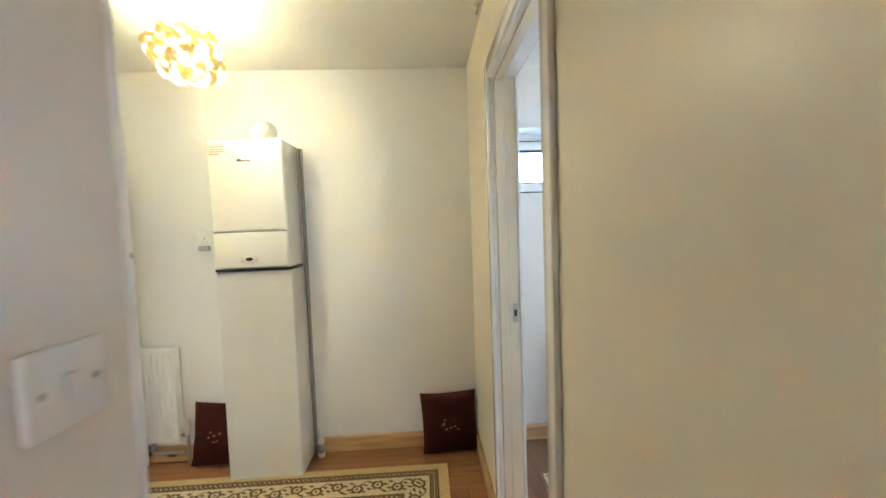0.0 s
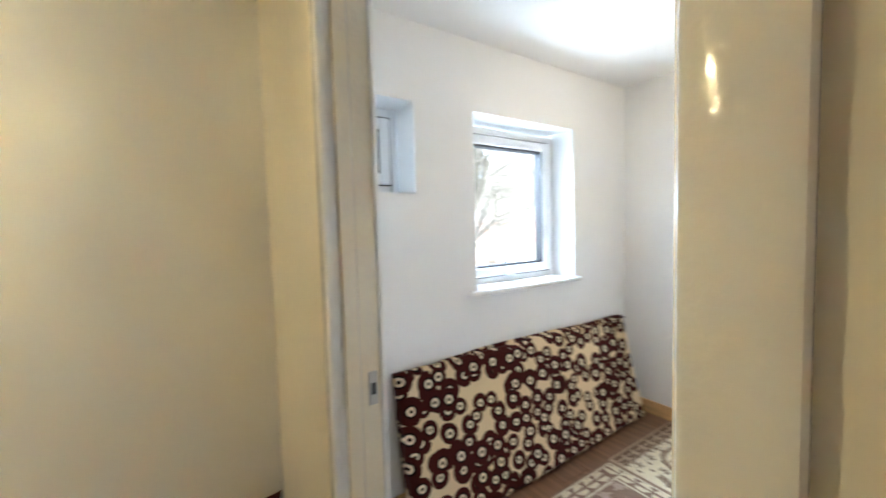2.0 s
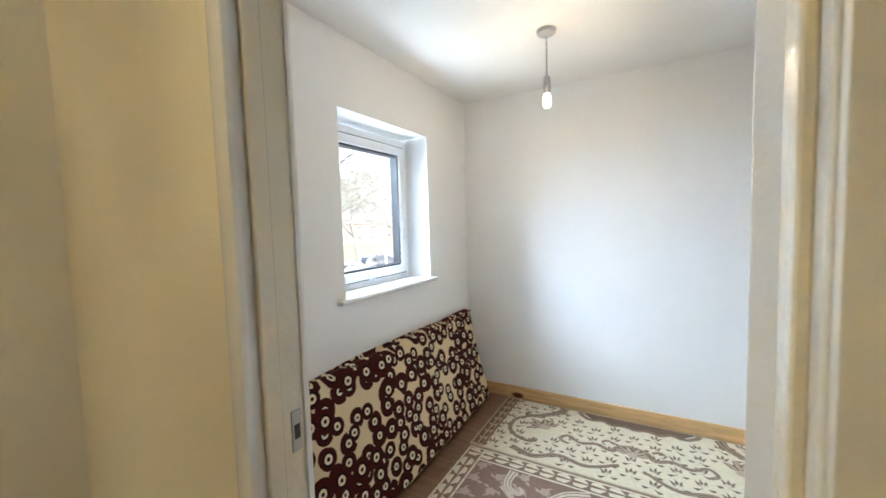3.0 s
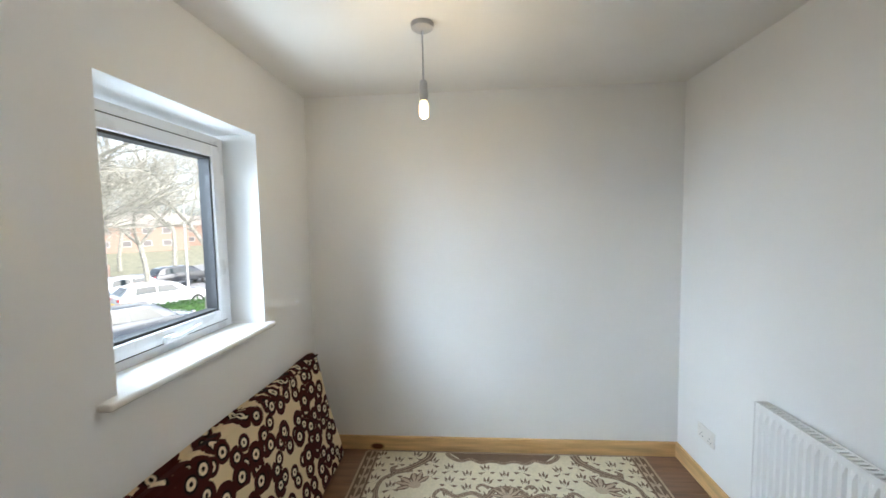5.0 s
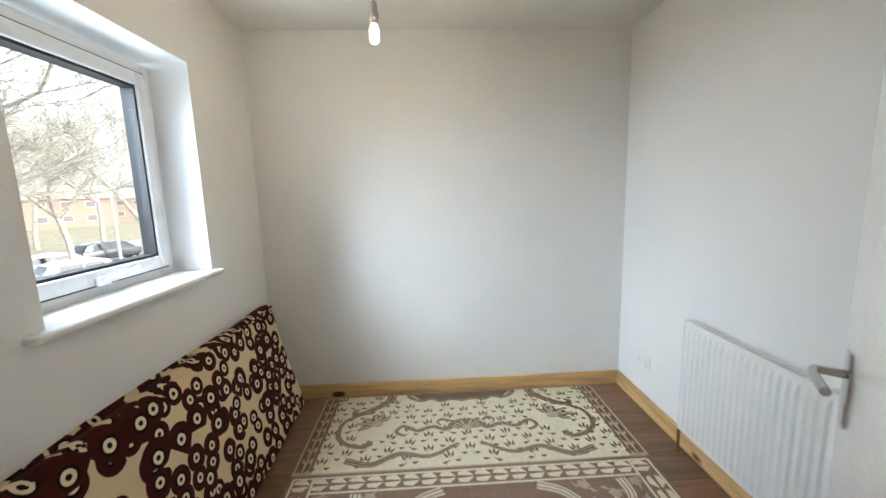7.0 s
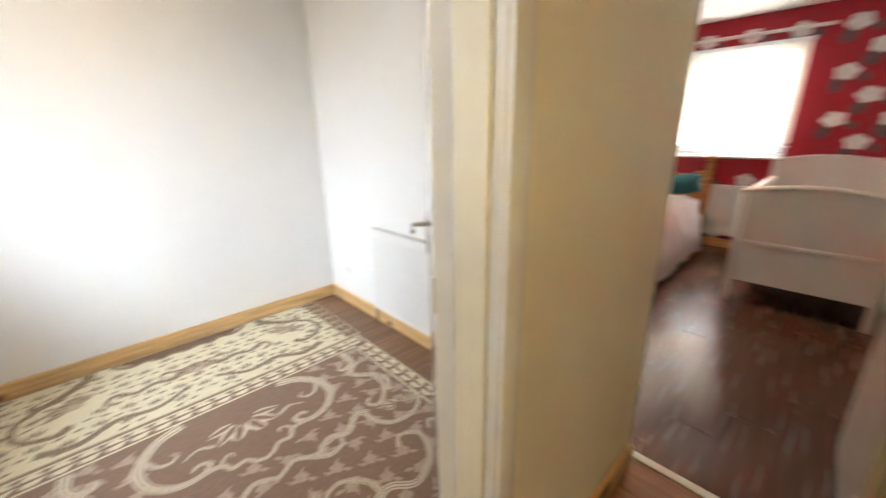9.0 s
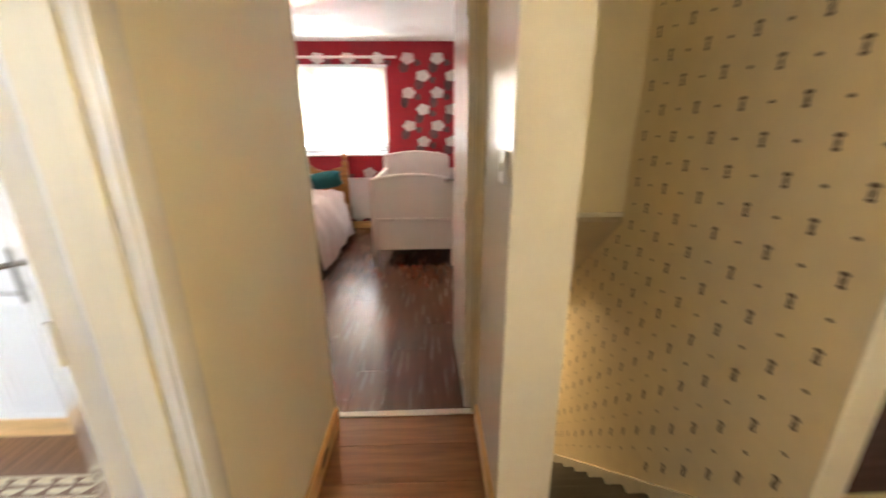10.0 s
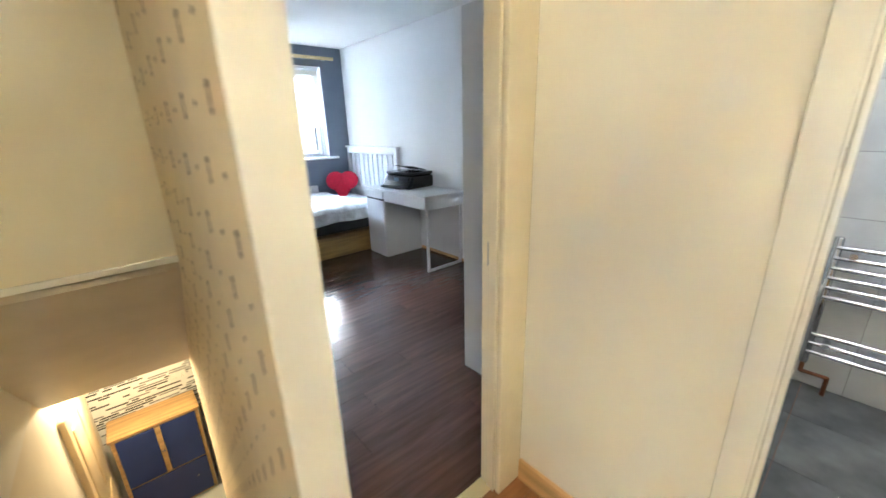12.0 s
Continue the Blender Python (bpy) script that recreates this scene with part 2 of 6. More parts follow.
wall("wall_stair_head", "y", -0.46, -0.383, -1.29, -0.47, 0.818, H, [], WHITE, CREAM, "cream painted bulkhead wall over the stairs")
wall("wall_bedroom_east", "x", -1.37, -1.29, -3.34, -1.60, 0, H, [], WHITE, WHITE, "plain white painted plaster wall")
# sloping soffit: its shade is put into the colour, darker than the bulkhead cream
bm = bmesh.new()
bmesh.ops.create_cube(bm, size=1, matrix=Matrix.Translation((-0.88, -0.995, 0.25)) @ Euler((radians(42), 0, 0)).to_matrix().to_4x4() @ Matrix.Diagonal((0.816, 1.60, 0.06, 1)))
bulk = struct("ceiling_stair_slope", bm, mat("shaded_soffit_paint", (0.62, 0.55, 0.46), 0.4, vary=0.05), "sloping painted soffit over the stairs", "ceiling")
struct("ceiling", box(-3.75, 2.805, -3.34, 2.79, H, H + 0.2), CEIL, "white painted plaster ceiling", "ceiling")
# floors, as slabs with the planks laid on them
SUB = mat("floor_slab", (0.14, 0.08, 0.05), 0.8)
fl = bmesh.new()
for a in ((-3.75, -1.37, -3.34, 0.87), (-0.42, 2.805, -3.34, 0.36), (0.37, 2.805, 0.36, 2.79), (-0.47, 0.37, 0.36, 2.79), (-2.12, -0.47, 1.03, 2.79), (-3.75, -2.12, 0.87, 2.79), (-2.12, -1.29, 0.87, 1.03)):
    bx(fl, *a, -0.25, -0.012)
floor = struct("floor", fl, SUB, "upper floor of dark laminate rooms", "floor")
# ---- doorways, trim ----
def trim_frame(name, axis, face, out, a0, a1, top, w, d, material, label, w2=0):
    """Architrave round an opening, each side a part."""
    t = tagged(new(name), label, "door frame", kind="structure")
    s = 1 if out > 0 else -1
    lo, hi = sorted((face, face + s * d))

    def pc(n, u0, u1, z0, z1):
        b = box(lo, hi, u0, u1, z0, z1, 0.006, 2) if axis == "x" else box(u0, u1, lo, hi, z0, z1, 0.006, 2)
        part(n, b, material, t)
    pc("jamb_trim", a0 - w, a0, 0, top + w)
    pc("jamb_trim", a1, a1 + (w2 or w), 0, top + w)
    pc("head_trim", a0, a1, top, top + w)
    return t


def lining(name, axis, lo, hi, a0, a1, top, stop_at, material, label, stop_material=None):
    t = tagged(new(name), label, "door lining", kind="structure")
    w = 0.018

    def pc(n, u0, u1, z0, z1, l, h, m=material):
        part(n, box(l, h, u0, u1, z0, z1, 0.003, 1) if axis == "x" else box(u0, u1, l, h, z0, z1, 0.003, 1), m, t)
    pc("jamb", a0 - w, a0, 0, top + w, lo, hi)
    pc("jamb", a1, a1 + w, 0, top + w, lo, hi)
    pc("head", a0, a1, top, top + w, lo, hi)
    sm = stop_material or material
    pc("stop", a0, a0 + 0.012, 0, top - 0.012, stop_at, stop_at + 0.035, sm)
    pc("stop", a1 - 0.012, a1, 0, top - 0.012, stop_at, stop_at + 0.035, sm)
    pc("stop", a0, a1, top - 0.012, top, stop_at, stop_at + 0.035, sm)
    return t


lb = lining("door_1", "x", 0.362, 0.478, 1.308, 2.018, 1.985, 0.385, GLOSSW, "gloss painted lining of the box room doorway", GLOSS)
part("strike_plate", box(0.441, 0.463, 2.0125, 2.0165, 0.965, 1.045, 0.001, 1), STEEL, lb, "steel strike plate")
for y0, y1 in ((1.3075, 1.3105), (2.0155, 2.0185)):
    part("jamb_facing", box(0.424, 0.472, y0, y1, 0, 1.985, 0.001, 1), GLOSS, lb, "cream gloss strip of the jamb")
part("strike_hole", box(0.446, 0.458, 2.0115, 2.0135, 0.99, 1.018), GASKET, lb)
trim_frame("trim_1", "x", 0.37, -1, 1.303, 2.012, 1.99, 0.06, 0.018, GLOSSW, "thick gloss painted architrave of the box room", 0.042)
trim_frame("trim_2", "x", 0.47, 1, 1.303, 2.01, 1.99, 0.05, 0.016, GLOSSW, "white painted inner architrave of the box room")
lining("door_2", "y", 0.32, 0.405, -0.285, 0.396, 1.99, 0.34, GLOSS, "gloss cream lining of the red bedroom doorway")
l3 = lining("door_3", "y", 0.86, 0.955, -1.995, -1.405, 1.985, 0.90, GLOSS, "gloss cream lining of the bedroom doorway")
part("strike_plate", box(-1.9955, -1.993, 0.885, 0.915, 0.92, 1.0, 0.001, 1), STEEL, l3, "worn steel strike plate")
lining("door_4", "x", -2.228, -2.112, 1.618, 2.362, 1.985, -2.19, GLOSSW, "gloss cream lining of the bathroom doorway")
part("bolt_keep", box(-2.135, -2.113, 1.612, 1.6205, 1.26, 1.30, 0.002, 1), STEEL, l3)
trim_frame("trim_4", "x", -2.12, 1, 1.612, 2.368, 1.99, 0.06, 0.016, GLOSSW, "gloss cream architrave of the bathroom doorway")
# end post of the wallpapered wall
struct("trim_5", box(-1.392, -1.286, 1.01, 1.022, 0, H, 0.003, 1), GLOSSW, "white painted end of the stair wall", "trim")
struct("trim_6", box(-2.119, -1.99, 0.938, 0.960, 0, 1.99, 0.006), GLOSS, "gloss cream upright beside the bedroom doorway", "trim")
struct("trim_7", box(-0.474, -0.296, 0.925, 0.937, 0, H, 0.003, 1), GLOSSW, "cream painted end of the corridor wall", "trim")
struct("trim_8", box(-1.29, -0.47, -0.395, -0.372, 0.795, 0.825, 0.004), GLOSSW, "cream bead along the bulkhead edge", "trim")


def threshold(name, x0, x1, y0, y1, material=None):
    struct(name, box(x0, x1, y0, y1, 0, 0.009, 0.004), material or BRASS, "pale threshold strip between floors", "threshold")


threshold("trim_9", -0.283, 0.394, 0.342, 0.378, PLASTIC)
threshold("trim_10", -1.993, -1.39, 0.862, 0.925)
threshold("trim_11", -2.19, -2.13, 1.62, 2.36)


def skirting(name, x0, x1, y0, y1, label="knotty pine skirting board", h=0.095):
    struct(name, box(x0, x1, y0, y1, 0, h, 0.004), PINE if x1 - x0 > y1 - y0 else PINEY, label, "skirting board")


skirting("baseboard_1", 0.47, 2.805, 2.772, 2.79)
skirting("baseboard_2", 2.787, 2.805, 0.431, 2.772)
skirting("baseboard_3", 0.47, 2.805, 0.413, 0.431)
skirting("baseboard_4", -0.62, 0.37, 2.772, 2.79)
skirting("baseboard_5", 0.352, 0.37, 2.055, 2.772)
skirting("baseboard_6", 0.352, 0.37, 0.413, 1.243)
skirting("baseboard_7", -0.30, -0.282, 0.42, 0.925)
skirting("baseboard_8", -2.12, -2.102, 0.962, 1.545)
skirting("baseboard_9", -1.375, -1.284, 1.022, 1.04)
skirting("baseboard_10", -2.12, -1.13, 2.772, 2.79)
skirting("baseboard_11", -3.75, -3.738, -3.34, 0.80, "thin brown skirting bead", 0.03)
skirting("baseboard_12", -0.42, 2.8, -3.34, -3.322)


# ---- windows ----
def window(name, x0, x1, z0, z1, y, s, label, opener=True, split=(), sash=0.055):
    """A upvc casement in the outer wall: frame, sash, gasket, glass. s: +1 if outside is to +y."""
    w = tagged(new(name), label, "window", kind="structure")
    f, d = 0.045, 0.07

    def ring(n, a0, a1, c0, c1, t, ya, yb, m, bev=0.006):
        ya, yb = sorted((ya, yb))
        b = bmesh.new()
        bx(b, a0, a0 + t, ya, yb, c0, c1, bev)
        bx(b, a1 - t, a1, ya, yb, c0, c1, bev)
        bx(b, a0 + t, a1 - t, ya, yb, c0, c0 + t, bev)
        bx(b, a0 + t, a1 - t, ya, yb, c1 - t, c1, bev)
        part(n, b, m, w)
    ring("window_frame", x0, x1, z0, z1, f, y, y + s * d, UPVC)
    edges = [x0 + f, *split, x1 - f]
    for a, b in zip(edges, edges[1:]):
        ring("sash_gap", a - 0.003, b + 0.003, z0 + f - 0.003, z1 - f + 0.003, 0.006, y + s * 0.0, y - s * 0.004, GASKET, 0)
        ring("sash", a + 0.003, b - 0.003, z0 + f + 0.003, z1 - f - 0.003, sash, y - s * 0.018, y + s * 0.055, UPVC, 0.008)
        i = sash + 0.003
        ring("gasket", a + i, b - i, z0 + f + i, z1 - f - i, 0.011, y - s * 0.005, y + s * 0.05, GASKET, 0)
        g = part("pane", box(a + i + 0.004, b - i - 0.004, *sorted((y + s * 0.02, y + s * 0.024)), z0 + f + i + 0.004, z1 - f - i - 0.004), SCREEN, w, "", False)
        g.visible_shadow = False
    return w


w1 = window("window_1", 1.40, 2.205, 1.02, 1.965, 2.96, 1, "white upvc casement window with deep reveal")
hb = box(1.74, 1.80, 2.925, 2.943, 1.068, 1.10, 0.005)
part("handle_base", hb, UPVC, w1)
hl = bmesh.new()
tube(hl, [(1.77, 2.93, 1.085), (1.79, 2.905, 1.087), (1.90, 2.90, 1.105)], 0.009, 10)
part("handle_lever", hl, UPVC, w1, "white window handle")
window("window_2", 0.47, 1.02, 1.55, 1.975, 2.95, 1, "small white upvc top window")
struct("window_sill_1", box(1.325, 2.255, 2.748, 2.965, 1.003, 1.03, 0.012, 4), GLOSSW, "white painted window board with rounded nose", "window sill")


# ---- floors in planks ----
PLANKS = {}


def planks(x0, x1, y0, y1, along, w, length, material, name="plank", seed=1, holes=()):
    rng = random.Random(seed)
    cross0, cross1, l0, l1 = (y0, y1, x0, x1) if along == "x" else (x0, x1, y0, y1)
    c = cross0
    while c < cross1 - 0.01:
        cw = min(w, cross1 - c)
        p = l0 - rng.random() * length * 0.8
        while p < l1 - 0.01:
            a, b = max(p, l0), min(p + length, l1)
            p += length
            if b - a < 0.02:
                continue
            key = (round(cw, 2), round(b - a, 1), along, material.name)
            if key not in PLANKS:
                g = 0.0012
                u, v = (b - a, cw) if along == "x" else (cw, b - a)
                q = box(-u / 2 + g, u / 2 - g, -v / 2 + g, v / 2 - g, -0.012, 0, 0)
                me = bpy.data.meshes.new(name)
                q.to_mesh(me)
                q.free()
                me.materials.append(material)
                PLANKS[key] = (me, b - a)
            me, full = PLANKS[key]
            ob = new(name, me)
            ob.parent = floor
            mid, cm, sc = (a + b) / 2, c + cw / 2, (b - a) / full
            ob.matrix_basis = Matrix.Translation((mid, cm, 0) if along == "x" else (cm, mid, 0)) @ Matrix.Diagonal((sc, 1, 1, 1) if along == "x" else (1, sc, 1, 1))
        c += w
# ---- box room things ----
def circles_material():
    m = bpy.data.materials.new("circle_print_velvet")
    m.use_nodes = True
    nt = m.node_tree
    n, l = nt.nodes, nt.links
    b = n["Principled BSDF"]
    b.inputs["Roughness"].default_value = 0.85
    b.inputs["Specular IOR Level"].default_value = 0.15
    tc = n.new("ShaderNodeTexCoord")
    col = None
    base = n.new("ShaderNodeRGB")
    base.outputs[0].default_value = (0.70, 0.55, 0.34, 1)
    col = base.outputs[0]
    for scale, off, rr in ((10.5, (0, 0, 0), 0.52), (8.0, (3.3, 1.7, 0), 0.46)):
        mp = n.new("ShaderNodeMapping")
        mp.inputs["Location"].default_value = off
        l.new(tc.outputs["Object"], mp.inputs[0])
        sep = n.new("ShaderNodeSeparateXYZ")
        l.new(mp.outputs[0], sep.inputs[0])
        com = n.new("ShaderNodeCombineXYZ")
        l.new(sep.outputs[0], com.inputs[0])
        l.new(sep.outputs[2], com.inputs[1])
        v = n.new("ShaderNodeTexVoronoi")
        v.voronoi_dimensions = "2D"
        v.inputs["Scale"].default_value = scale
        v.inputs["Randomness"].default_value = 0.75
        l.new(com.outputs[0], v.inputs["Vector"])
        ring = n.new("ShaderNodeValToRGB")
        r = ring.color_ramp
        r.interpolation = "CONSTANT"
        dark, mid, light = (0.012, 0.006, 0.006, 1), (0.055, 0.008, 0.007, 1), (0.78, 0.66, 0.46, 1)
        r.elements[0].position, r.elements[0].color = 0.0, dark
        r.elements[1].position, r.elements[1].color = rr * 0.15, light
        e = r.elements.new(rr * 0.36)
        e.color = dark
        e = r.elements.new(rr * 0.52)
        e.color = mid
        l.new(v.outputs["Distance"], ring.inputs[0])
        sepc = n.new("ShaderNodeSeparateColor")
        l.new(v.outputs["Color"], sepc.inputs[0])
        lim = n.new("ShaderNodeMapRange")
        lim.inputs["To Min"].default_value, lim.inputs["To Max"].default_value = rr * 0.72, rr * 1.15
        l.new(sepc.outputs[0], lim.inputs["Value"])
        less = n.new("ShaderNodeMath")
        less.operation = "LESS_THAN"
        l.new(v.outputs["Distance"], less.inputs[0])
        l.new(lim.outputs[0], less.inputs[1])
        if scale < 10:
            some = n.new("ShaderNodeMath")
            some.operation = "LESS_THAN"
            some.inputs[1].default_value = 0.6
            l.new(sepc.outputs[1], some.inputs[0])
            mul = n.new("ShaderNodeMath")
            mul.operation = "MULTIPLY"
            l.new(less.outputs[0], mul.inputs[0])
            l.new(some.outputs[0], mul.inputs[1])
            less = mul
        mx = n.new("ShaderNodeMix")
        mx.data_type = "RGBA"
        l.new(less.outputs[0], mx.inputs[0])
        l.new(col, mx.inputs[6])
        l.new(ring.outputs[0], mx.inputs[7])
        col = mx.outputs[2]
    l.new(col, b.inputs["Base Color"])
    nz = n.new("ShaderNodeTexNoise")
    nz.inputs["Scale"].default_value = 300
    bp = n.new("ShaderNodeBump")
    bp.inputs["Strength"].default_value, bp.inputs["Distance"].default_value = 0.3, 0.004
    l.new(nz.outputs[0], bp.inputs["Height"])
    l.new(bp.outputs[0], b.inputs["Normal"])
    return m


def soft_slab(w, d, h, nx, nz, seed, sag=0.012, edge=0.045):
    """An upright foam slab, w wide (x), d deep (y), h high (z), with dented rounded faces."""
    bm = bmesh.new()
    bmesh.ops.create_grid(bm, x_segments=nx, y_segments=nz, size=0.5)
    front = list(bm.verts)
    g = bmesh.ops.extrude_face_region(bm, geom=bm.faces[:])
    back = [v for v in g["geom"] if isinstance(v, bmesh.types.BMVert)]
    fs = set(front)
    for v in bm.verts:
        u, t = v.co.x + 0.5, v.co.y + 0.5
        s = -1 if v in fs else 1
        e = min(min(u, 1 - u) * w, min(t, 1 - t) * h)
        bulge = math.sqrt(max(0, 1 - max(0, 1 - e / edge) ** 2))
        q = noise.noise(Vector((u * w * 3 + seed, t * h * 3, s * 5.0))) * sag + noise.noise(Vector((u * w * 9 + seed, t * h * 9, s * 5.0))) * sag * 0.35
        v.co = Vector((u * w, s * (d / 2 * (0.35 + 0.65 * bulge) + q * bulge) + 0.012 * math.sin(u * 5 + seed), t * h + 0.012 * noise.noise(Vector((u * 4, seed, t)))))
    return bm


CIRCLES = circles_material()
mt = thing("folded_mattress", "long foam mattress in cream cover with dark red circles", "mattress", pose(0.86, 2.585, 0.012, -14, 0, 0))
part("mattress_body", soft_slab(1.83, 0.10, 0.715, 60, 26, 3.0), CIRCLES, mt)
part("mattress_back_layer", soft_slab(1.80, 0.07, 0.745, 50, 22, 9.0), CIRCLES, mt).matrix_basis = pose(0.02, 0.082, 0, 1.5, 0, 0)
pip = bmesh.new()
tube(pip, [(0.02 + i * 0.0895, -0.045 + 0.004 * math.sin(i), 0.695 + 0.006 * math.sin(i * 1.7)) for i in range(21)], 0.006, 6)
tagged(part("piping", pip, CIRCLES, mt), kind="stuff")


def radiator(name, w, h, label, m, end_valve=True):
    r = thing(name, label, "radiator", m)
    n = max(6, int(w / 0.034))
    bm = bmesh.new()
    pts = [(0.0, 0.0)]
    p = (w - 0.03) / n
    for i in range(n):
        x = 0.015 + i * p
        pts += [(x + p * 0.1, 0.0), (x + p * 0.3, -0.011), (x + p * 0.62, -0.011), (x + p * 0.82, 0.0)]
    pts.append((w, 0.0))
    zs = [(0.0, 0.0), (0.022, 0.0), (0.045, 1.0), (h - 0.055, 1.0), (h - 0.03, 0.0), (h - 0.004, 0.0)]
    rows = [[bm.verts.new((x, -0.052 + y * k, z)) for x, y in pts] for z, k in zs]
    for a, b in zip(rows, rows[1:]):
        for i in range(len(pts) - 1):
            bm.faces.new((a[i], a[i + 1], b[i + 1], b[i]))
    part("front_panel", bm, RADW, r)
    part("back_panel", box(0.0, w, -0.012, -0.002, 0.0, h - 0.004, 0.003), RADW, r)
    part("end_cap", box(-0.004, 0.0, -0.056, 0.0, 0.0, h, 0.002, 1), RADW, r)
    part("end_cap", box(w, w + 0.004, -0.056, 0.0, 0.0, h, 0.002, 1), RADW, r)
    g = bmesh.new()
    bx(g, 0, w, -0.054, -0.046, h - 0.006, h, 0.001, 1)
    bx(g, 0, w, -0.010, 0.0, h - 0.006, h, 0.001, 1)
    k = int(w / 0.022)
    for i in range(k):
        bx(g, i * w / k, i * w / k + 0.012, -0.046, -0.010, h - 0.004, h - 0.001)
    part("top_grille", g, RADW, r, "slotted white top grille")
    return r


rb = radiator("radiator", 1.0, 0.575, "white ribbed panel radiator low on the wall", pose(2.06, 0.435, 0.145, 0, 0, 180))
pb = bmesh.new()
tube(pb, [(-0.025, -0.03, 0.10), (-0.025, -0.03, -0.145)], 0.0075)
tube(pb, [(0.0, -0.03, 0.06), (-0.025, -0.03, 0.06)], 0.009)
part("supply_pipe", pb, mat("bare_copper", (0.28, 0.13, 0.07), 0.4, 0.9, bump=0), rb, "thin copper supply pipe")


def socket(name, label, m, w=0.147, toggles=2):
    s = thing(name, label, "socket", m)
    part("face_plate", box(-w / 2, w / 2, -0.009, 0, -0.043, 0.043, 0.004), PLASTIC, s)
    b = bmesh.new()
    for c in ((-0.036, 0.036) if w > 0.1 else (0,)):
        for dx, dz, ww, hh in ((0, 0.0, 0.004, 0.008), (-0.011, -0.018, 0.006, 0.004), (0.011, -0.018, 0.006, 0.004)):
            bx(b, c + dx - ww / 2, c + dx + ww / 2, -0.0095, -0.008, dz - hh / 2 - 0.004, dz + hh / 2 - 0.004)
    tagged(part("pin_holes", b, DARKPL, s), kind="stuff")
    for c in ((-0.052, 0.052) if w > 0.1 else (0.02,)):
        part("rocker", box(c - 0.006, c + 0.006, -0.013, -0.008, 0.016, 0.032, 0.002, 1), PLASTIC, s)
    return s


socket("wall_socket", "white plastic double wall socket above pine skirting", pose(2.508, 0.413, 0.31, 0, 0, 180))


def pendant(name, x, y, drop, label, bulb_only=True):
    p = thing(name, label, "ceiling light", pose(x, y, H))
    b = bmesh.new()
    lathe(b, [(0.0, -0.028), (0.030, -0.028), (0.045, -0.018), (0.048, -0.004), (0.048, 0.0)], n=28)
    part("ceiling_rose", b, GREYPL, p, "grey plastic ceiling rose")
    part("cord", tube(bmesh.new(), [(0, 0, -0.025), (0.004, 0, -0.1), (0, 0, -drop)], 0.0035, 8), GREYPL, p)
    return p


lp = pendant("pendant_lamp", 1.975, 1.912, 0.235, "bare glowing bulb hanging on a grey cord")
hb = bmesh.new()
lathe(hb, [(0.006, -0.225), (0.014, -0.23), (0.017, -0.245), (0.017, -0.27), (0.0195, -0.272), (0.0195, -0.292), (0.018, -0.295), (0.018, -0.31), (0.0, -0.31)])
part("bulb_holder", hb, GREYPL, lp, "grey bulb holder")
bb = bmesh.new()
lathe(bb, [(0.0, -0.384), (0.010, -0.382), (0.018, -0.374), (0.020, -0.36), (0.020, -0.33), (0.015, -0.315), (0.012, -0.31)])
part("bulb", bb, glow("warm_bulb_glow", (1.0, 0.76, 0.36), 0.75), lp, "lit frosted bulb")


# rugs: field, borders and woven motifs
RUG_PINK = mat("rug_dusty_pile", (0.47, 0.35, 0.27), 0.95, vary=0.1, scale=60, bump=0.35, bump_scale=420)
RUG_BROWN = mat("rug_brown_pile", (0.26, 0.165, 0.12), 0.95, vary=0.12, scale=60, bump=0.35, bump_scale=420)
RUG_BEIGE = mat("rug_beige_pile", (0.52, 0.40, 0.28), 0.95, vary=0.10, scale=60, bump=0.35, bump_scale=420)
RUG_CREAM = mat("rug_cream_pile", (0.74, 0.66, 0.48), 0.95, vary=0.08, scale=60, bump=0.35, bump_scale=420)
RUG_SAND = mat("rug_sand_pile", (0.68, 0.59, 0.46), 0.95, vary=0.08, scale=60, bump=0.35, bump_scale=420)
RUG_MOCHA = mat("rug_mocha_pile", (0.20, 0.13, 0.085), 0.95, vary=0.12, scale=60, bump=0.35, bump_scale=420)


def ribbon(bm, pts, w0, w1, z):
    """A flat band along a path on the floor, tapering from w0 to w1."""
    k = len(pts)
    prev = None
    for i, p in enumerate(pts):
        a, b = pts[max(0, i - 1)], pts[min(k - 1, i + 1)]
        dx, dy = b[0] - a[0], b[1] - a[1]
        s = math.hypot(dx, dy) or 1
        w = (w0 + (w1 - w0) * i / (k - 1)) / 2
        nx, ny = -dy / s * w, dx / s * w
        cur = (bm.verts.new((p[0] + nx, p[1] + ny, z)), bm.verts.new((p[0] - nx, p[1] - ny, z)))
        if prev:
            bm.faces.new((prev[0], cur[0], cur[1], prev[1]))
        prev = cur


def scroll(bm, cx, cy, r0, r1, a0, a1, w0, w1, z, flip=1, n=26):
    ribbon(bm, [(cx + flip * (r0 + (r1 - r0) * i / n) * math.cos(a0 + (a1 - a0) * i / n), cy + (r0 + (r1 - r0) * i / n) * math.sin(a0 + (a1 - a0) * i / n)) for i in range(n + 1)], w0, w1, z)


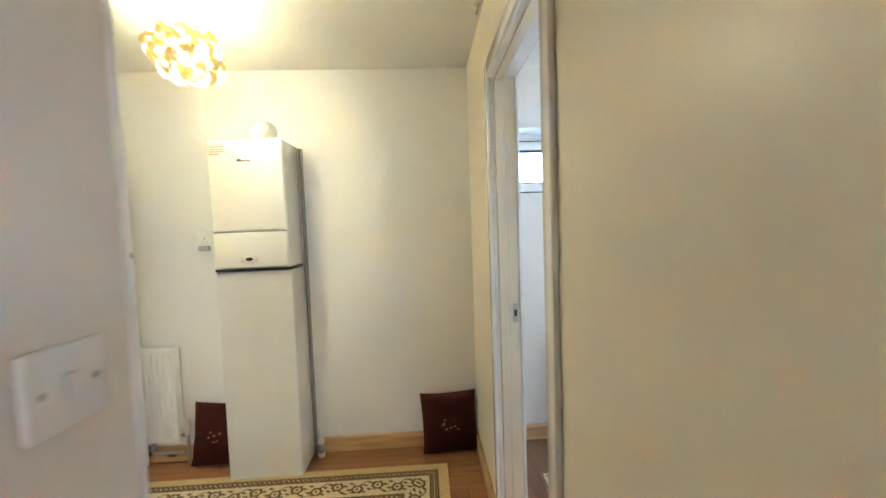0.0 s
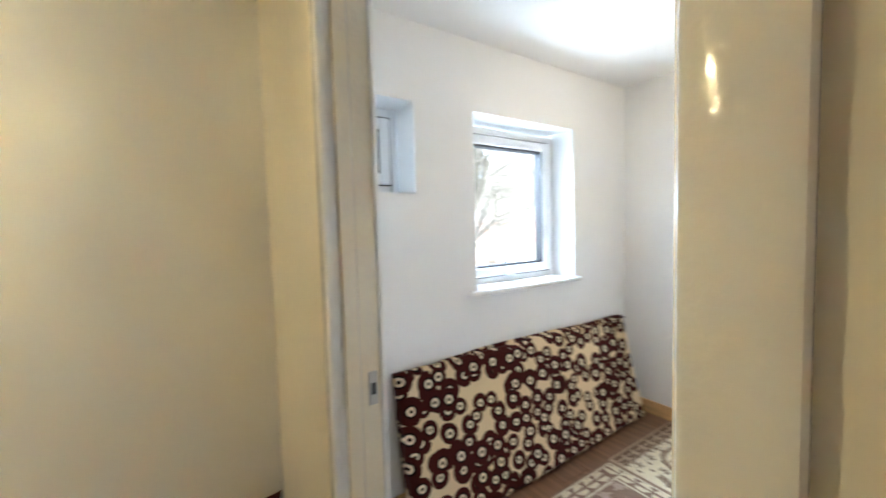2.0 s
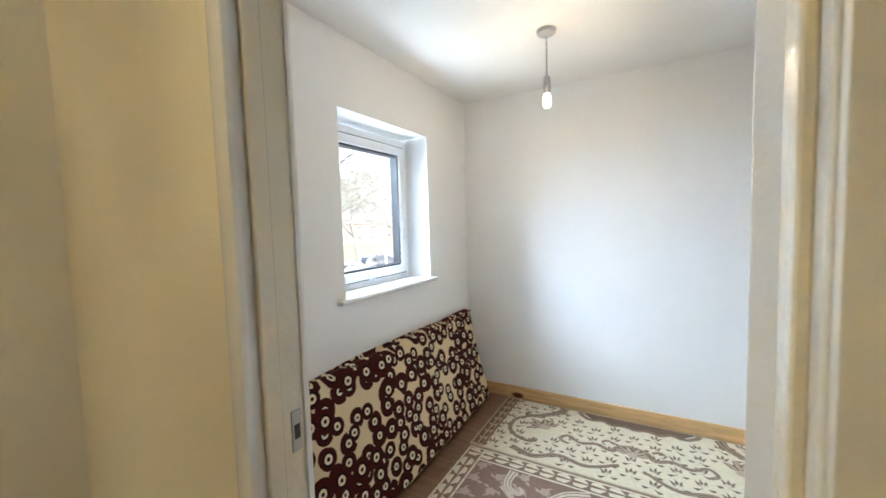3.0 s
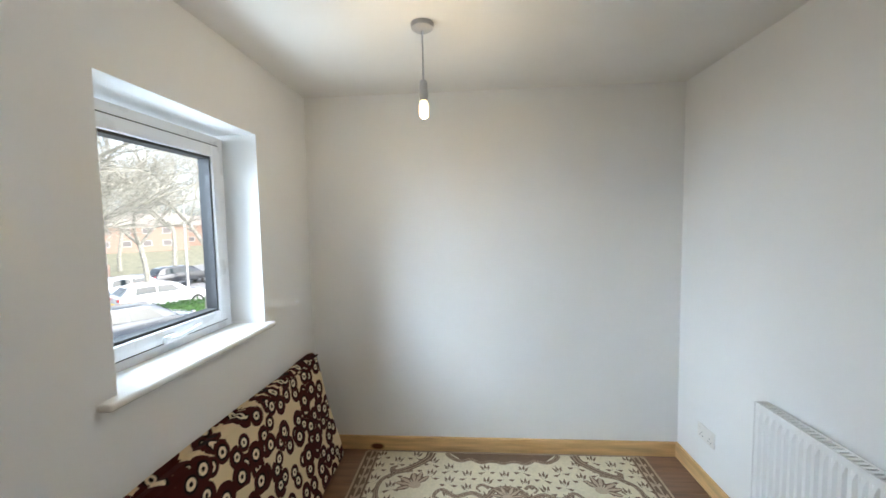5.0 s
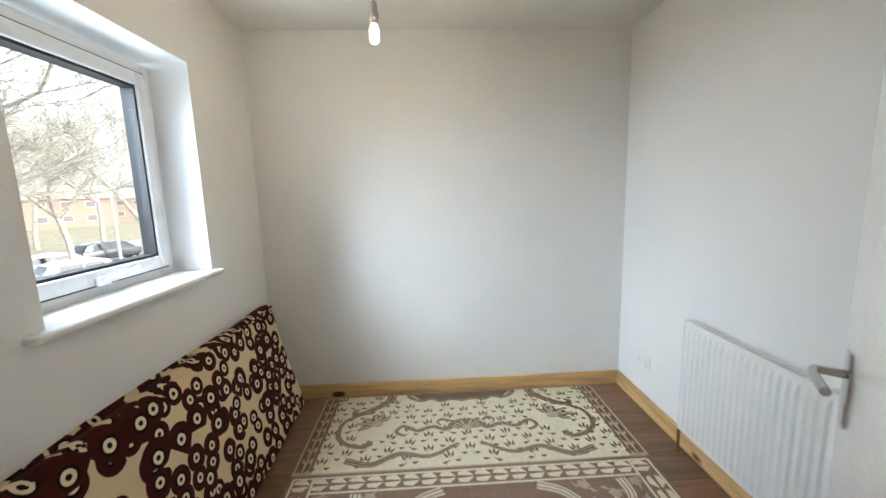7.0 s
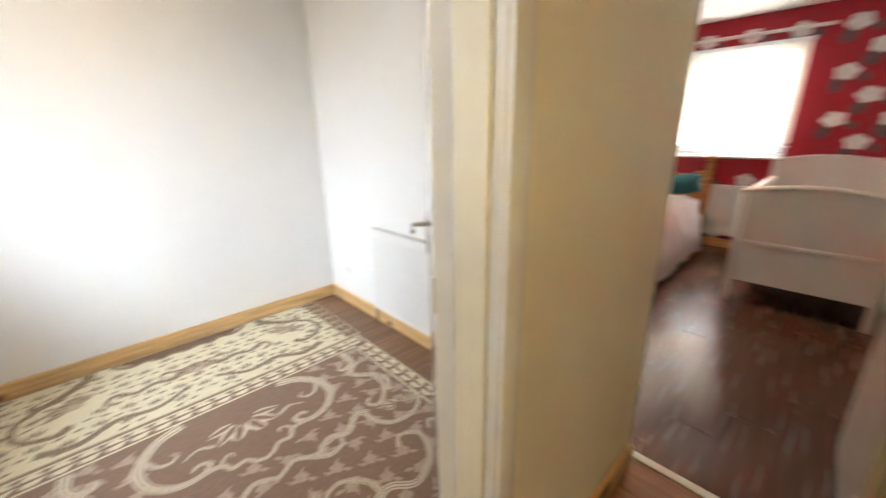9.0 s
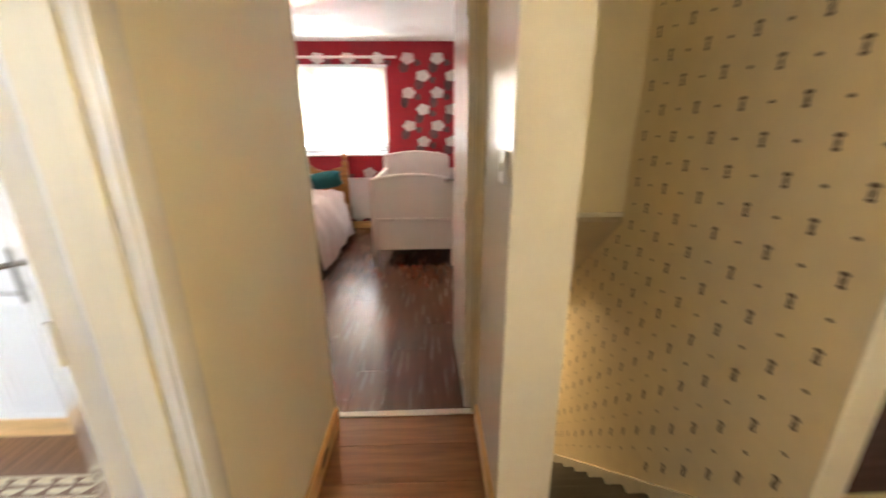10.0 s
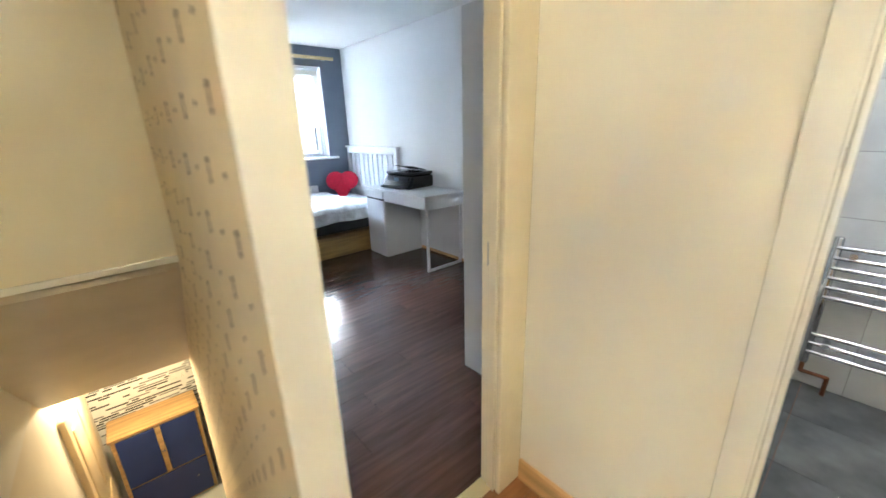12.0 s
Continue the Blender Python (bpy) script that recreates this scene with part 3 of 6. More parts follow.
def tulip(bm, x, y, s, ang, z):
    c, d = math.cos(ang), math.sin(ang)

    def put(px, py):
        return (x + (px * c - py * d) * s, y + (px * d + py * c) * s, z)
    for k, sh in enumerate((((0, -0.1), (0.32, 0.2), (0.42, 0.75), (0.2, 0.5)), ((0, -0.1), (-0.2, 0.5), (-0.42, 0.75), (-0.32, 0.2)), ((0, 0.0), (0.13, 0.4), (0, 0.95), (-0.13, 0.4)),
               ((0.02, -0.15), (0.5, -0.5), (0.75, -0.25), (0.35, -0.2)), ((-0.02, -0.15), (-0.35, -0.2), (-0.75, -0.25), (-0.5, -0.5)))):
        poly(bm, [(*put(*q)[:2], z + 0.00012 * k) for q in sh])


def leaf_chain(bm, x0, y0, x1, y1, w, step, z):
    L = math.hypot(x1 - x0, y1 - y0)
    n = max(1, int(L / step))
    ux, uy = (x1 - x0) / L, (y1 - y0) / L
    for i in range(n):
        s = (i + 0.5) * L / n
        side = 1 if i % 2 else -1
        cx, cy = x0 + ux * s, y0 + uy * s
        for sg in (1, -1):
            pts = []
            for u, v in ((-0.45, 0.05), (-0.1, 0.42), (0.4, 0.36), (0.5, 0.12), (0.1, 0.08)):
                pts.append((cx + ux * u * step - uy * v * w * sg, cy + uy * u * step + ux * v * w * sg, z))
            poly(bm, pts)


def rose(bm, x, y, s, ang, z):
    """A small rose head with a leaf to each side."""
    c, d = math.cos(ang), math.sin(ang)

    def put(px, py, k):
        return (x + (px * c - py * d) * s, y + (px * d + py * c) * s, z + 0.0001 * k)
    poly(bm, [put(0.46 * math.cos(a) * (1 + 0.18 * math.cos(5 * a)), 0.42 * math.sin(a) * (1 + 0.18 * math.cos(5 * a)), 1) for a in [math.pi * t / 7 for t in range(14)]])
    poly(bm, [put(*q, 0) for q in ((0.25, -0.25), (0.62, -0.62), (0.98, -0.50), (0.55, -0.22))])
    poly(bm, [put(*q, 0) for q in ((-0.25, -0.25), (-0.5, -0.1), (-0.95, 0.1), (-0.6, -0.38))])
    poly(bm, [put(*q, 2) for q in ((-0.12, 0.35), (0.14, 0.35), (0.34, 0.80), (0.05, 0.62))])


def band(bm, rib, pts, w0, w1, z, sy, yc):
    """A smooth scroll through points, with two raised lines on it."""
    q = [Vector((x, yc + sy * y)) for x, y in pts]
    q = [q[0] * 2 - q[1], *q, q[-1] * 2 - q[-2]]
    path = []
    for a, b, c, d in zip(q, q[1:], q[2:], q[3:]):
        for k in range(6):
            t = k / 6
            path.append(0.5 * (2 * b + (c - a) * t + (2 * a - 5 * b + 4 * c - d) * t * t + (3 * b - a - 3 * c + d) * t ** 3))
    path.append(q[-2])
    ribbon(bm, path, w0, w1, z)
    n = len(path) - 1
    for e in (-0.22, 0.22):
        line = []
        for i, p in enumerate(path):
            t = (path[min(n, i + 1)] - path[max(0, i - 1)]).normalized()
            line.append(p + Vector((-t.y, t.x)) * e * (w0 + (w1 - w0) * i / n))
        ribbon(rib, line, w0 * 0.12, w1 * 0.12, z + 0.0004)


def lotus(bm, rib, x, y, s, ang, z):
    """A large open flower of pointed petals round a bud."""
    for k, (a, ln, w) in enumerate(((-1.35, 0.95, 0.16), (1.35, 0.95, 0.16), (-0.85, 1.05, 0.20), (0.85, 1.05, 0.20), (-0.4, 0.9, 0.22), (0.4, 0.9, 0.22))):
        c, d = math.cos(ang + a + math.pi / 2), math.sin(ang + a + math.pi / 2)
        for m, f, dz in ((bm, 1.0, 0.0), (rib, 0.45, 0.0003)):
            poly(m, [(x + s * (u * c - v * f * d), y + s * (u * d + v * f * c), z + 0.0001 * k + dz) for u, v in ((0.12, 0), (0.5, -w), (0.8, -w * 0.7), (ln, 0.03), (0.8, w * 0.6), (0.5, w))])
    poly(rib, [(x + 0.26 * s * math.cos(t), y + 0.30 * s * math.sin(t), z + 0.0012) for t in [0.45 * i for i in range(14)]])


def big_rug(name, x0, x1, y0, y1, field, ink, label, centre):
    r = thing(name, label, "rug", pose((x0 + x1) / 2, (y0 + y1) / 2, 0.0))
    hx, hy = (x1 - x0) / 2, (y1 - y0) / 2
    part("rug_base", box(-hx, hx, -hy, hy, 0.0, 0.008, 0.003, 1), field if field is RUG_BROWN else RUG_BEIGE, r)
    bw = 0.13 if centre else 0.10
    b = bmesh.new()
    ex = hx - bw if centre else hx - 0.004
    poly(b, [(-ex, -hy + bw, 0.0092), (ex, -hy + bw, 0.0092), (ex, hy - bw, 0.0092), (-ex, hy - bw, 0.0092)])
    part("field", b, field, r)
    e = bmesh.new()
    m = bw / 2
    for sy in (1, -1):
        for q in (0.022, bw - 0.012):
            ribbon(e, [(-hx + 0.02, sy * (hy - q)), (hx - 0.02, sy * (hy - q))], 0.012, 0.012, 0.0096)
        leaf_chain(e, -ex, sy * (hy - m), ex, sy * (hy - m), bw * 0.7, 0.085, 0.0096)
        if centre:
            for q in (0.022, bw - 0.012):
                ribbon(e, [(sy * (hx - q), -hy + q), (sy * (hx - q), hy - q)], 0.012, 0.012, 0.0098)
            leaf_chain(e, sy * (hx - m), -hy + 0.03, sy * (hx - m), hy - 0.03, bw * 0.7, 0.085, 0.0096)
    tagged(part("border_motif", e, ink, r), kind="stuff")
    f = bmesh.new()
    rng = random.Random(5)
    yc = -0.06 if centre else 0.0
    step = 0.115 if centre else 0.105
    ix, iy = (hx - bw if centre else hx - 0.03) - 0.03, hy - bw - 0.03
    cut = bmesh.new()
    nx, ny = int(2 * ix / step), int(2 * iy / step)
    for i in range(nx + 1):
        for j in range(ny + 1):
            px, py = -ix + 2 * ix * (i + (0.5 if j % 2 else 0)) / nx, -iy + 2 * iy * j / ny
            if px > ix or (centre and (((px - 0.34) / 0.27) ** 2 + ((py - yc) / 0.42) ** 2 < 1 or (px > 0.34 and abs(py - yc) < 0.34))):
                continue
            if not centre:
                if px > 0.23 and abs(py) < 0.36 or (px - 0.03) ** 2 + (abs(py) - 0.53) ** 2 < 0.015:
                    continue
                tulip(f, px, py, 0.072, -math.pi / 2 + rng.uniform(-0.25, 0.25), 0.0100)
                tulip(cut, px - 0.004, py, 0.038, -math.pi / 2, 0.0107)
                continue
            rose(f, px, py, 0.062, -math.pi / 2 + rng.uniform(-0.4, 0.4) + (math.pi if (i + j) % 3 == 0 else 0), 0.0100)
    tagged(part("flower_motif", f, RUG_MOCHA if not centre else RUG_PINK, r), kind="stuff")
    g, h = bmesh.new(), bmesh.new()
    for sy in (1, -1):
        if centre:
            band(g, h, [(0.55, 0.22), (0.50, 0.33), (0.38, 0.405), (0.26, 0.39), (0.18, 0.31), (0.17, 0.22), (0.215, 0.18), (0.235, 0.22), (0.215, 0.245)], 0.052, 0.014, 0.0106, sy, yc)
            band(g, h, [(0.17, 0.215), (0.165, 0.15), (0.12, 0.12), (0.125, 0.07), (0.09, 0.035), (0.075, 0.0)], 0.024, 0.020, 0.0112, sy, yc)
            band(g, h, [(0.16, 0.15), (0.20, 0.13), (0.205, 0.10), (0.18, 0.10)], 0.018, 0.008, 0.0116, sy, yc)
            band(g, h, [(0.42, 0.385), (0.35, 0.35), (0.33, 0.30), (0.36, 0.27), (0.385, 0.29)], 0.024, 0.008, 0.0118, sy, yc)
            band(g, h, [(0.30, 0.26), (0.33, 0.20), (0.30, 0.14)], 0.008, 0.020, 0.0112, sy, yc)
            band(g, h, [(0.56, 0.62), (0.47, 0.625), (0.42, 0.60), (0.40, 0.55), (0.43, 0.53), (0.45, 0.56)], 0.050, 0.012, 0.0106, sy, yc)
            band(g, h, [(0.42, 0.64), (0.35, 0.56), (0.30, 0.575), (0.25, 0.63), (0.15, 0.64), (0.05, 0.58), (0.02, 0.52), (0.06, 0.49), (0.09, 0.52)], 0.030, 0.018, 0.0113, sy, yc)
            band(g, h, [(0.30, 0.60), (0.24, 0.66), (0.15, 0.675), (0.07, 0.63)], 0.012, 0.030, 0.0121, sy, yc)
            band(g, h, [(-0.06, 0.0), (-0.02, 0.08), (-0.06, 0.16), (-0.01, 0.24), (-0.04, 0.32), (0.03, 0.40), (0.01, 0.46)], 0.020, 0.034, 0.0108, sy, yc)
            band(g, h, [(-0.05, 0.14), (-0.10, 0.20), (-0.08, 0.27), (-0.03, 0.27), (-0.04, 0.22)], 0.030, 0.008, 0.0117, sy, yc)
            band(g, h, [(0.01, 0.44), (-0.06, 0.45), (-0.13, 0.50), (-0.15, 0.60), (-0.11, 0.68), (-0.04, 0.71), (0.02, 0.68)], 0.030, 0.018, 0.0114, sy, yc)
            lotus(g, h, -0.06, yc + sy * 0.60, 0.085, math.pi / 2 * sy, 0.0122)
            band(g, h, [(-0.56, 0.10), (-0.46, 0.16), (-0.40, 0.28), (-0.46, 0.38), (-0.40, 0.50), (-0.28, 0.55), (-0.22, 0.48), (-0.27, 0.43)], 0.044, 0.014, 0.0106, sy, yc)
            band(g, h, [(-0.42, 0.26), (-0.32, 0.24), (-0.25, 0.16), (-0.28, 0.08), (-0.34, 0.10)], 0.030, 0.010, 0.0114, sy, yc)
            band(g, h, [(-0.54, 0.62), (-0.44, 0.66), (-0.32, 0.68), (-0.24, 0.64), (-0.28, 0.60)], 0.044, 0.012, 0.0108, sy, yc)
        else:
            band(g, h, [(0.345, 0.36), (0.30, 0.33), (0.265, 0.27), (0.285, 0.20), (0.25, 0.14), (0.27, 0.07), (0.245, 0.0)], 0.032, 0.024, 0.0112, sy, 0)
            band(g, h, [(0.345, 0.46), (0.28, 0.48), (0.20, 0.56), (0.15, 0.65), (0.175, 0.69), (0.20, 0.66)], 0.062, 0.016, 0.0110, sy, 0)
            band(g, h, [(0.16, 0.56), (0.13, 0.66), (0.06, 0.735), (-0.06, 0.74), (-0.14, 0.68), (-0.17, 0.58), (-0.12, 0.55)], 0.022, 0.034, 0.0114, sy, 0)
            band(g, h, [(0.03, 0.0), (0.01, 0.07), (-0.05, 0.12), (-0.02, 0.20), (-0.05, 0.29), (0.0, 0.37), (-0.05, 0.41), (-0.09, 0.37)], 0.036, 0.020, 0.0112, sy, 0)
            band(g, h, [(0.02, 0.10), (0.05, 0.14), (0.02, 0.17), (-0.01, 0.15)], 0.022, 0.010, 0.0118, sy, 0)
            band(g, h, [(-0.18, 0.06), (-0.27, 0.22), (-0.24, 0.38), (-0.31, 0.52), (-0.27, 0.66)], 0.022, 0.044, 0.0112, sy, 0)
            lotus(g, h, 0.03, sy * 0.53, 0.12, -math.pi / 2 + 0.6 * sy, 0.0120)
    if centre:
        lotus(g, h, 0.40, yc, 0.17, math.pi / 2, 0.0110)
        lotus(g, h, -0.30, yc, 0.10, -math.pi / 2, 0.0118)
    else:
        lotus(g, h, -0.05, 0.0, 0.10, -math.pi / 2, 0.0120)
        poly(g, [(0.347, -0.34, 0.0109), (0.347, 0.34, 0.0109), (0.27, 0.26, 0.0109), (0.28, 0.20, 0.0109), (0.26, 0.14, 0.0109), (0.25, 0.0, 0.0109), (0.26, -0.14, 0.0109), (0.28, -0.20, 0.0109), (0.27, -0.26, 0.0109)])
        tagged(part("flower_centre", cut, RUG_CREAM, r), kind="stuff")
    tagged(part("scroll_motif", g, RUG_MOCHA if not centre else RUG_SAND, r), kind="stuff")
    tagged(part("scroll_rib", h, RUG_BEIGE if not centre else RUG_BROWN, r), kind="stuff")
    fr = bmesh.new()
    for k in range(int(2 * hy / 0.014)):
        yy = -hy + 0.007 + k * 0.014
        bx(fr, hx, hx + 0.02, yy - 0.003, yy + 0.003, 0.001, 0.004)
    tagged(part("fringe", fr, RUG_BEIGE, r), kind="stuff")
    return r


ra = big_rug("prayer_rug", 2.055, 2.765, 0.63, 2.445, RUG_CREAM, RUG_MOCHA, "cream woven rug with brown scrolls and tulip flowers", False)
rg = big_rug("patterned_rug", 0.66, 2.05, 0.64, 2.44, RUG_BROWN, RUG_CREAM, "brown woven rug with cream scrolls and tulip flowers", True)


def lever_set(parent, x, z, face_y, s, mirror=1):
    """Backplate and lever on a door face."""
    a, b = sorted((face_y, face_y + s * 0.006))
    p = part("back_plate", box(x - 0.02, x + 0.02, a, b, z - 0.075, z + 0.075, 0.004), CHROME, parent, "chrome lever handle plate")
    q = bmesh.new()
    tube(q, [(x, face_y, z + 0.03), (x, face_y + s * 0.05, z + 0.03), (x - mirror * 0.02, face_y + s * 0.055, z + 0.03), (x - mirror * 0.115, face_y + s * 0.05, z + 0.033)], 0.0085, 10)
    part("lever", q, CHROME, p)


def flush_door(name, w, h, label, m, material, handle_z=1.0):
    d = thing(name, label, "door", m)
    part("leaf", box(0.0, w, -0.02, 0.02, 0.006, h, 0.002, 1), material, d)
    lever_set(d, w - 0.055, handle_z, 0.02, 1)
    lever_set(d, w - 0.055, handle_z, -0.02, -1)
    for z in (0.22, 1.0, 1.75):
        part("hinge", cyl(bmesh.new(), (0, 0.024, z - 0.04), (0, 0.024, z + 0.04), 0.006, n=10), GLOSSW, d)
    return d


flush_door("open_door", 0.675, 1.97, "white painted flush door standing open into the box room", pose(0.50, 1.312, 0, 0, 0, -40), GLOSSW, 0.97)
# ---- landing things ----
boi = thing("boiler", "white wall-hung gas boiler with drop-down control flap", "boiler", pose(-1.06, 2.53, 1.19))
part("casing", box(0, 0.392, 0.012, 0.26, 0.0, 0.70, 0.012, 3), ENAMEL, boi)
part("front_cover", box(0.0, 0.392, -0.004, 0.014, 0.206, 0.70, 0.010, 3), ENAMEL, boi)
part("control_flap", box(0.0, 0.392, -0.006, 0.014, 0.006, 0.200, 0.010, 3), ENAMEL, boi)
part("shadow_gap", box(0.004, 0.39, 0.006, 0.02, 0.196, 0.21), GREYPL, boi)
dl = bmesh.new()
ball(dl, (0.19, -0.006, 0.055), 0.05, (1, 0.12, 0.45), 20)
part("dial_recess", dl, PLASTIC, boi, "pale oval control dial")
dk = bmesh.new()
ball(dk, (0.19, -0.012, 0.055), 0.014, (1.4, 0.3, 0.7), 14)
part("dial_knob", dk, DARKPL, boi)
lg = bmesh.new()
bx(lg, 0.150, 0.225, -0.0065, -0.004, 0.578, 0.584)
bx(lg, 0.155, 0.175, -0.0065, -0.004, 0.584, 0.592)
part("maker_mark", lg, mat("dark_print", (0.08, 0.06, 0.05), 0.5), boi)
st = bmesh.new()
for k in range(4):
    bx(st, 0.012, 0.012 + (0.078 if k < 3 else 0.05), -0.0062, -0.004, 0.655 - k * 0.013, 0.661 - k * 0.013)
part("sticker", st, mat("sticker_print", (0.55, 0.28, 0.18), 0.5), boi, "red printed sticker lines")
part("bottom_trim", box(0.0, 0.392, 0.0, 0.255, -0.010, 0.0, 0.003, 1), GASKET, boi)
fe = bmesh.new()
tube(fe, [(0.205, 0.13, 0.70), (0.205, 0.13, 0.755), (0.215, 0.16, 0.79), (0.23, 0.255, 0.795)], 0.055, 20)
part("flue_elbow", fe, PLASTIC, boi, "white flue elbow")
fc = bmesh.new()
lathe(fc, [(0.065, 0.0), (0.065, 0.012), (0.055, 0.02)], (0.205, 0.13, 0.70))
part("flue_collar", fc, PLASTIC, boi)
bc = thing("pipe_casing", "tall white boxed casing under the boiler", "cabinet", pose(-1.06, 2.545, 0))
part("front_panel", box(0.0, 0.40, 0.0, 0.016, 0.0, 1.176, 0.003, 1), ENAMEL, bc)
part("side_panel", box(0.384, 0.40, 0.016, 0.235, 0.0, 1.176, 0.003, 1), ENAMEL, bc)
part("side_panel", box(0.0, 0.016, 0.016, 0.245, 0.0, 1.176, 0.003, 1), ENAMEL, bc)
part("top_panel", box(0.016, 0.384, 0.016, 0.245, 1.15, 1.17, 0.002, 1), ENAMEL, bc)
pv = bmesh.new()
tube(pv, [(-0.648, 2.775, 0.0), (-0.648, 2.775, 1.88)], 0.011, 10)
solo("riser_pipe", pv, mat("grey_pipe", (0.30, 0.28, 0.25), 0.5), "thin grey riser pipe beside the boiler casing", "pipe")
bt = thing("sealant_bottle", "small white plastic bottle standing on the floor", "bottle", pose(-0.605, 2.735, 0))
b1 = bmesh.new()
lathe(b1, [(0.0, 0.0), (0.02, 0.0), (0.021, 0.01), (0.021, 0.10), (0.016, 0.118), (0.009, 0.125), (0.009, 0.13)])
part("bottle_body", b1, PLASTIC, bt)
b2 = bmesh.new()
lathe(b2, [(0.011, 0.128), (0.010, 0.145), (0.004, 0.165), (0.0, 0.166)])
part("nozzle", b2, PLASTIC, bt)
b3 = bmesh.new()
lathe(b3, [(0.0214, 0.03), (0.0214, 0.085)])
part("bottle_label", b3, mat("label_print", (0.35, 0.30, 0.28), 0.5, vary=0.5, scale=90), bt)
socket("fused_switch", "white fused spur switch beside the boiler", pose(-1.245, 2.79, 1.365), 0.086)
part("cable_outlet", box(-0.03, 0.03, -0.03, 0, -0.075, -0.045, 0.004), GREYPL, bpy.data.objects["fused_switch"])
r2 = radiator("radiator", 0.56, 0.575, "small white panel radiator with exposed pipes", pose(-2.0, 2.775, 0.15))
v = bmesh.new()
tube(v, [(0.56, -0.03, 0.03), (0.60, -0.03, 0.03), (0.60, -0.03, -0.15)], 0.010)
tube(v, [(0.40, -0.035, 0.0), (0.40, -0.035, -0.07), (0.58, -0.035, -0.07)], 0.012)
part("pipework", v, STEEL, r2, "grey pipework and elbow")
vv = bmesh.new()
lathe(vv, [(0.0, 0.10), (0.018, 0.10), (0.021, 0.07), (0.019, 0.02), (0.013, 0.0)], (0.60, -0.03, 0.03))
part("valve", vv, PLASTIC, r2, "white thermostatic valve")

CUSH = mat("dark_red_cushion_cloth", (0.05, 0.010, 0.007), 0.85, spec=0.15, vary=0.2, scale=30, bump=0.3, bump_scale=300)


def cushion(name, w, h, d, label, m, seed, material=CUSH, studs=True):
    c = thing(name, label, "cushion", m)
    bm = bmesh.new()
    bmesh.ops.create_grid(bm, x_segments=18, y_segments=18, size=0.5)
    fr = set(bm.verts)
    bmesh.ops.extrude_face_region(bm, geom=bm.faces[:])
    for q in bm.verts:
        u, t = q.co.x * 2, q.co.y * 2
        s = -1 if q in fr else 1
        k = max(0.0, (1 - u * u) * (1 - t * t)) ** 0.42
        pin = 1 - 0.05 * (1 - abs(u) ** 2) * abs(t) ** 3 - 0.0
        pin2 = 1 - 0.05 * (1 - abs(t) ** 2) * abs(u) ** 3
        q.co = Vector((u * w / 2 * pin2, s * (d / 2 * k + 0.004) + 0.008 * noise.noise(Vector((u * 2.5, t * 2.5, seed))), h / 2 + t * h / 2 * pin))
    part("cover", bm, material, c)
    if studs:
        e = bmesh.new()
        rng = random.Random(int(seed))
        for k in range(9):
            a = k * 0.7
            ball(e, (0.012 * k - 0.05 + rng.uniform(-0.01, 0.01), -d / 2 - 0.003, h * 0.5 + 0.03 * math.sin(a * 2)), 0.006, (1.3, 0.4, 0.8), 8)
        tagged(part("embroidery", e, mat("gold_thread", (0.35, 0.20, 0.08), 0.5), c), kind="stuff")
    return c


cushion("floor_cushion", 0.345, 0.365, 0.11, "dark red square floor cushion leaning in the corner", pose(0.195, 2.70, 0.0, -7, -2, 0), 2.0)
cushion("floor_cushion", 0.345, 0.375, 0.11, "dark red floor cushion leaning beside the pipe casing", pose(-1.19, 2.70, 0.0, -7, 3, 0), 7.0)

# panelled bathroom door, standing open
pd = thing("panel_door", "white six-panel door with chrome bolt standing open", "door", pose(-2.118, 2.385, 0, 0, 0, 38.5))
W = 0.60
stile = bmesh.new()
bx(stile, 0, W, -0.012, 0.012, 0.006, 1.975, 0.002, 1)
part("leaf_core", stile, GLOSSW, pd)
rails = bmesh.new()
for x0, x1 in ((0, 0.085), (0.265, 0.335), (0.515, W)):
    bx(rails, x0, x1, -0.0185, 0.0185, 0.006, 1.975, 0.004)
for z0, z1 in ((0.006, 0.20), (0.72, 0.90), (1.48, 1.58), (1.87, 1.975)):
    for x0, x1 in ((0.085, 0.265), (0.335, 0.515)):
        bx(rails, x0, x1, -0.0183, 0.0183, z0, z1, 0.004)
part("rails", rails, GLOSSW, pd)
for x0, x1 in ((0.108, 0.242), (0.358, 0.492)):
    for z0, z1 in ((0.225, 0.695), (0.925, 1.455), (1.605, 1.845)):
        part("panel", box(x0, x1, -0.0165, 0.0165, z0, z1, 0.012, 3), GLOSSW, pd)
lever_set(pd, W - 0.045, 0.955, -0.0185, -1)
bo = bmesh.new()
tube(bo, [(W - 0.11, -0.032, 1.28), (W - 0.004, -0.032, 1.28)], 0.009, 12)
bx(bo, W - 0.115, W - 0.002, -0.026, -0.018, 1.263, 1.297, 0.002, 1)
tube(bo, [(W - 0.085, -0.032, 1.28), (W - 0.085, -0.05, 1.262)], 0.006, 8)
part("bolt", bo, CHROME, pd, "chrome barrel bolt")
hk = bmesh.new()
bx(hk, 0.02, 0.42, -0.05, -0.04, 1.88, 1.895, 0.003, 1)
bx(hk, 0.38, 0.42, -0.052, -0.019, 1.885, 1.93, 0.003, 1)
tube(hk, [(0.36, -0.05, 1.885), (0.36, -0.065, 1.855)], 0.005)
part("hook_rail", hk, CHROME, pd, "chrome over-door hook rail")

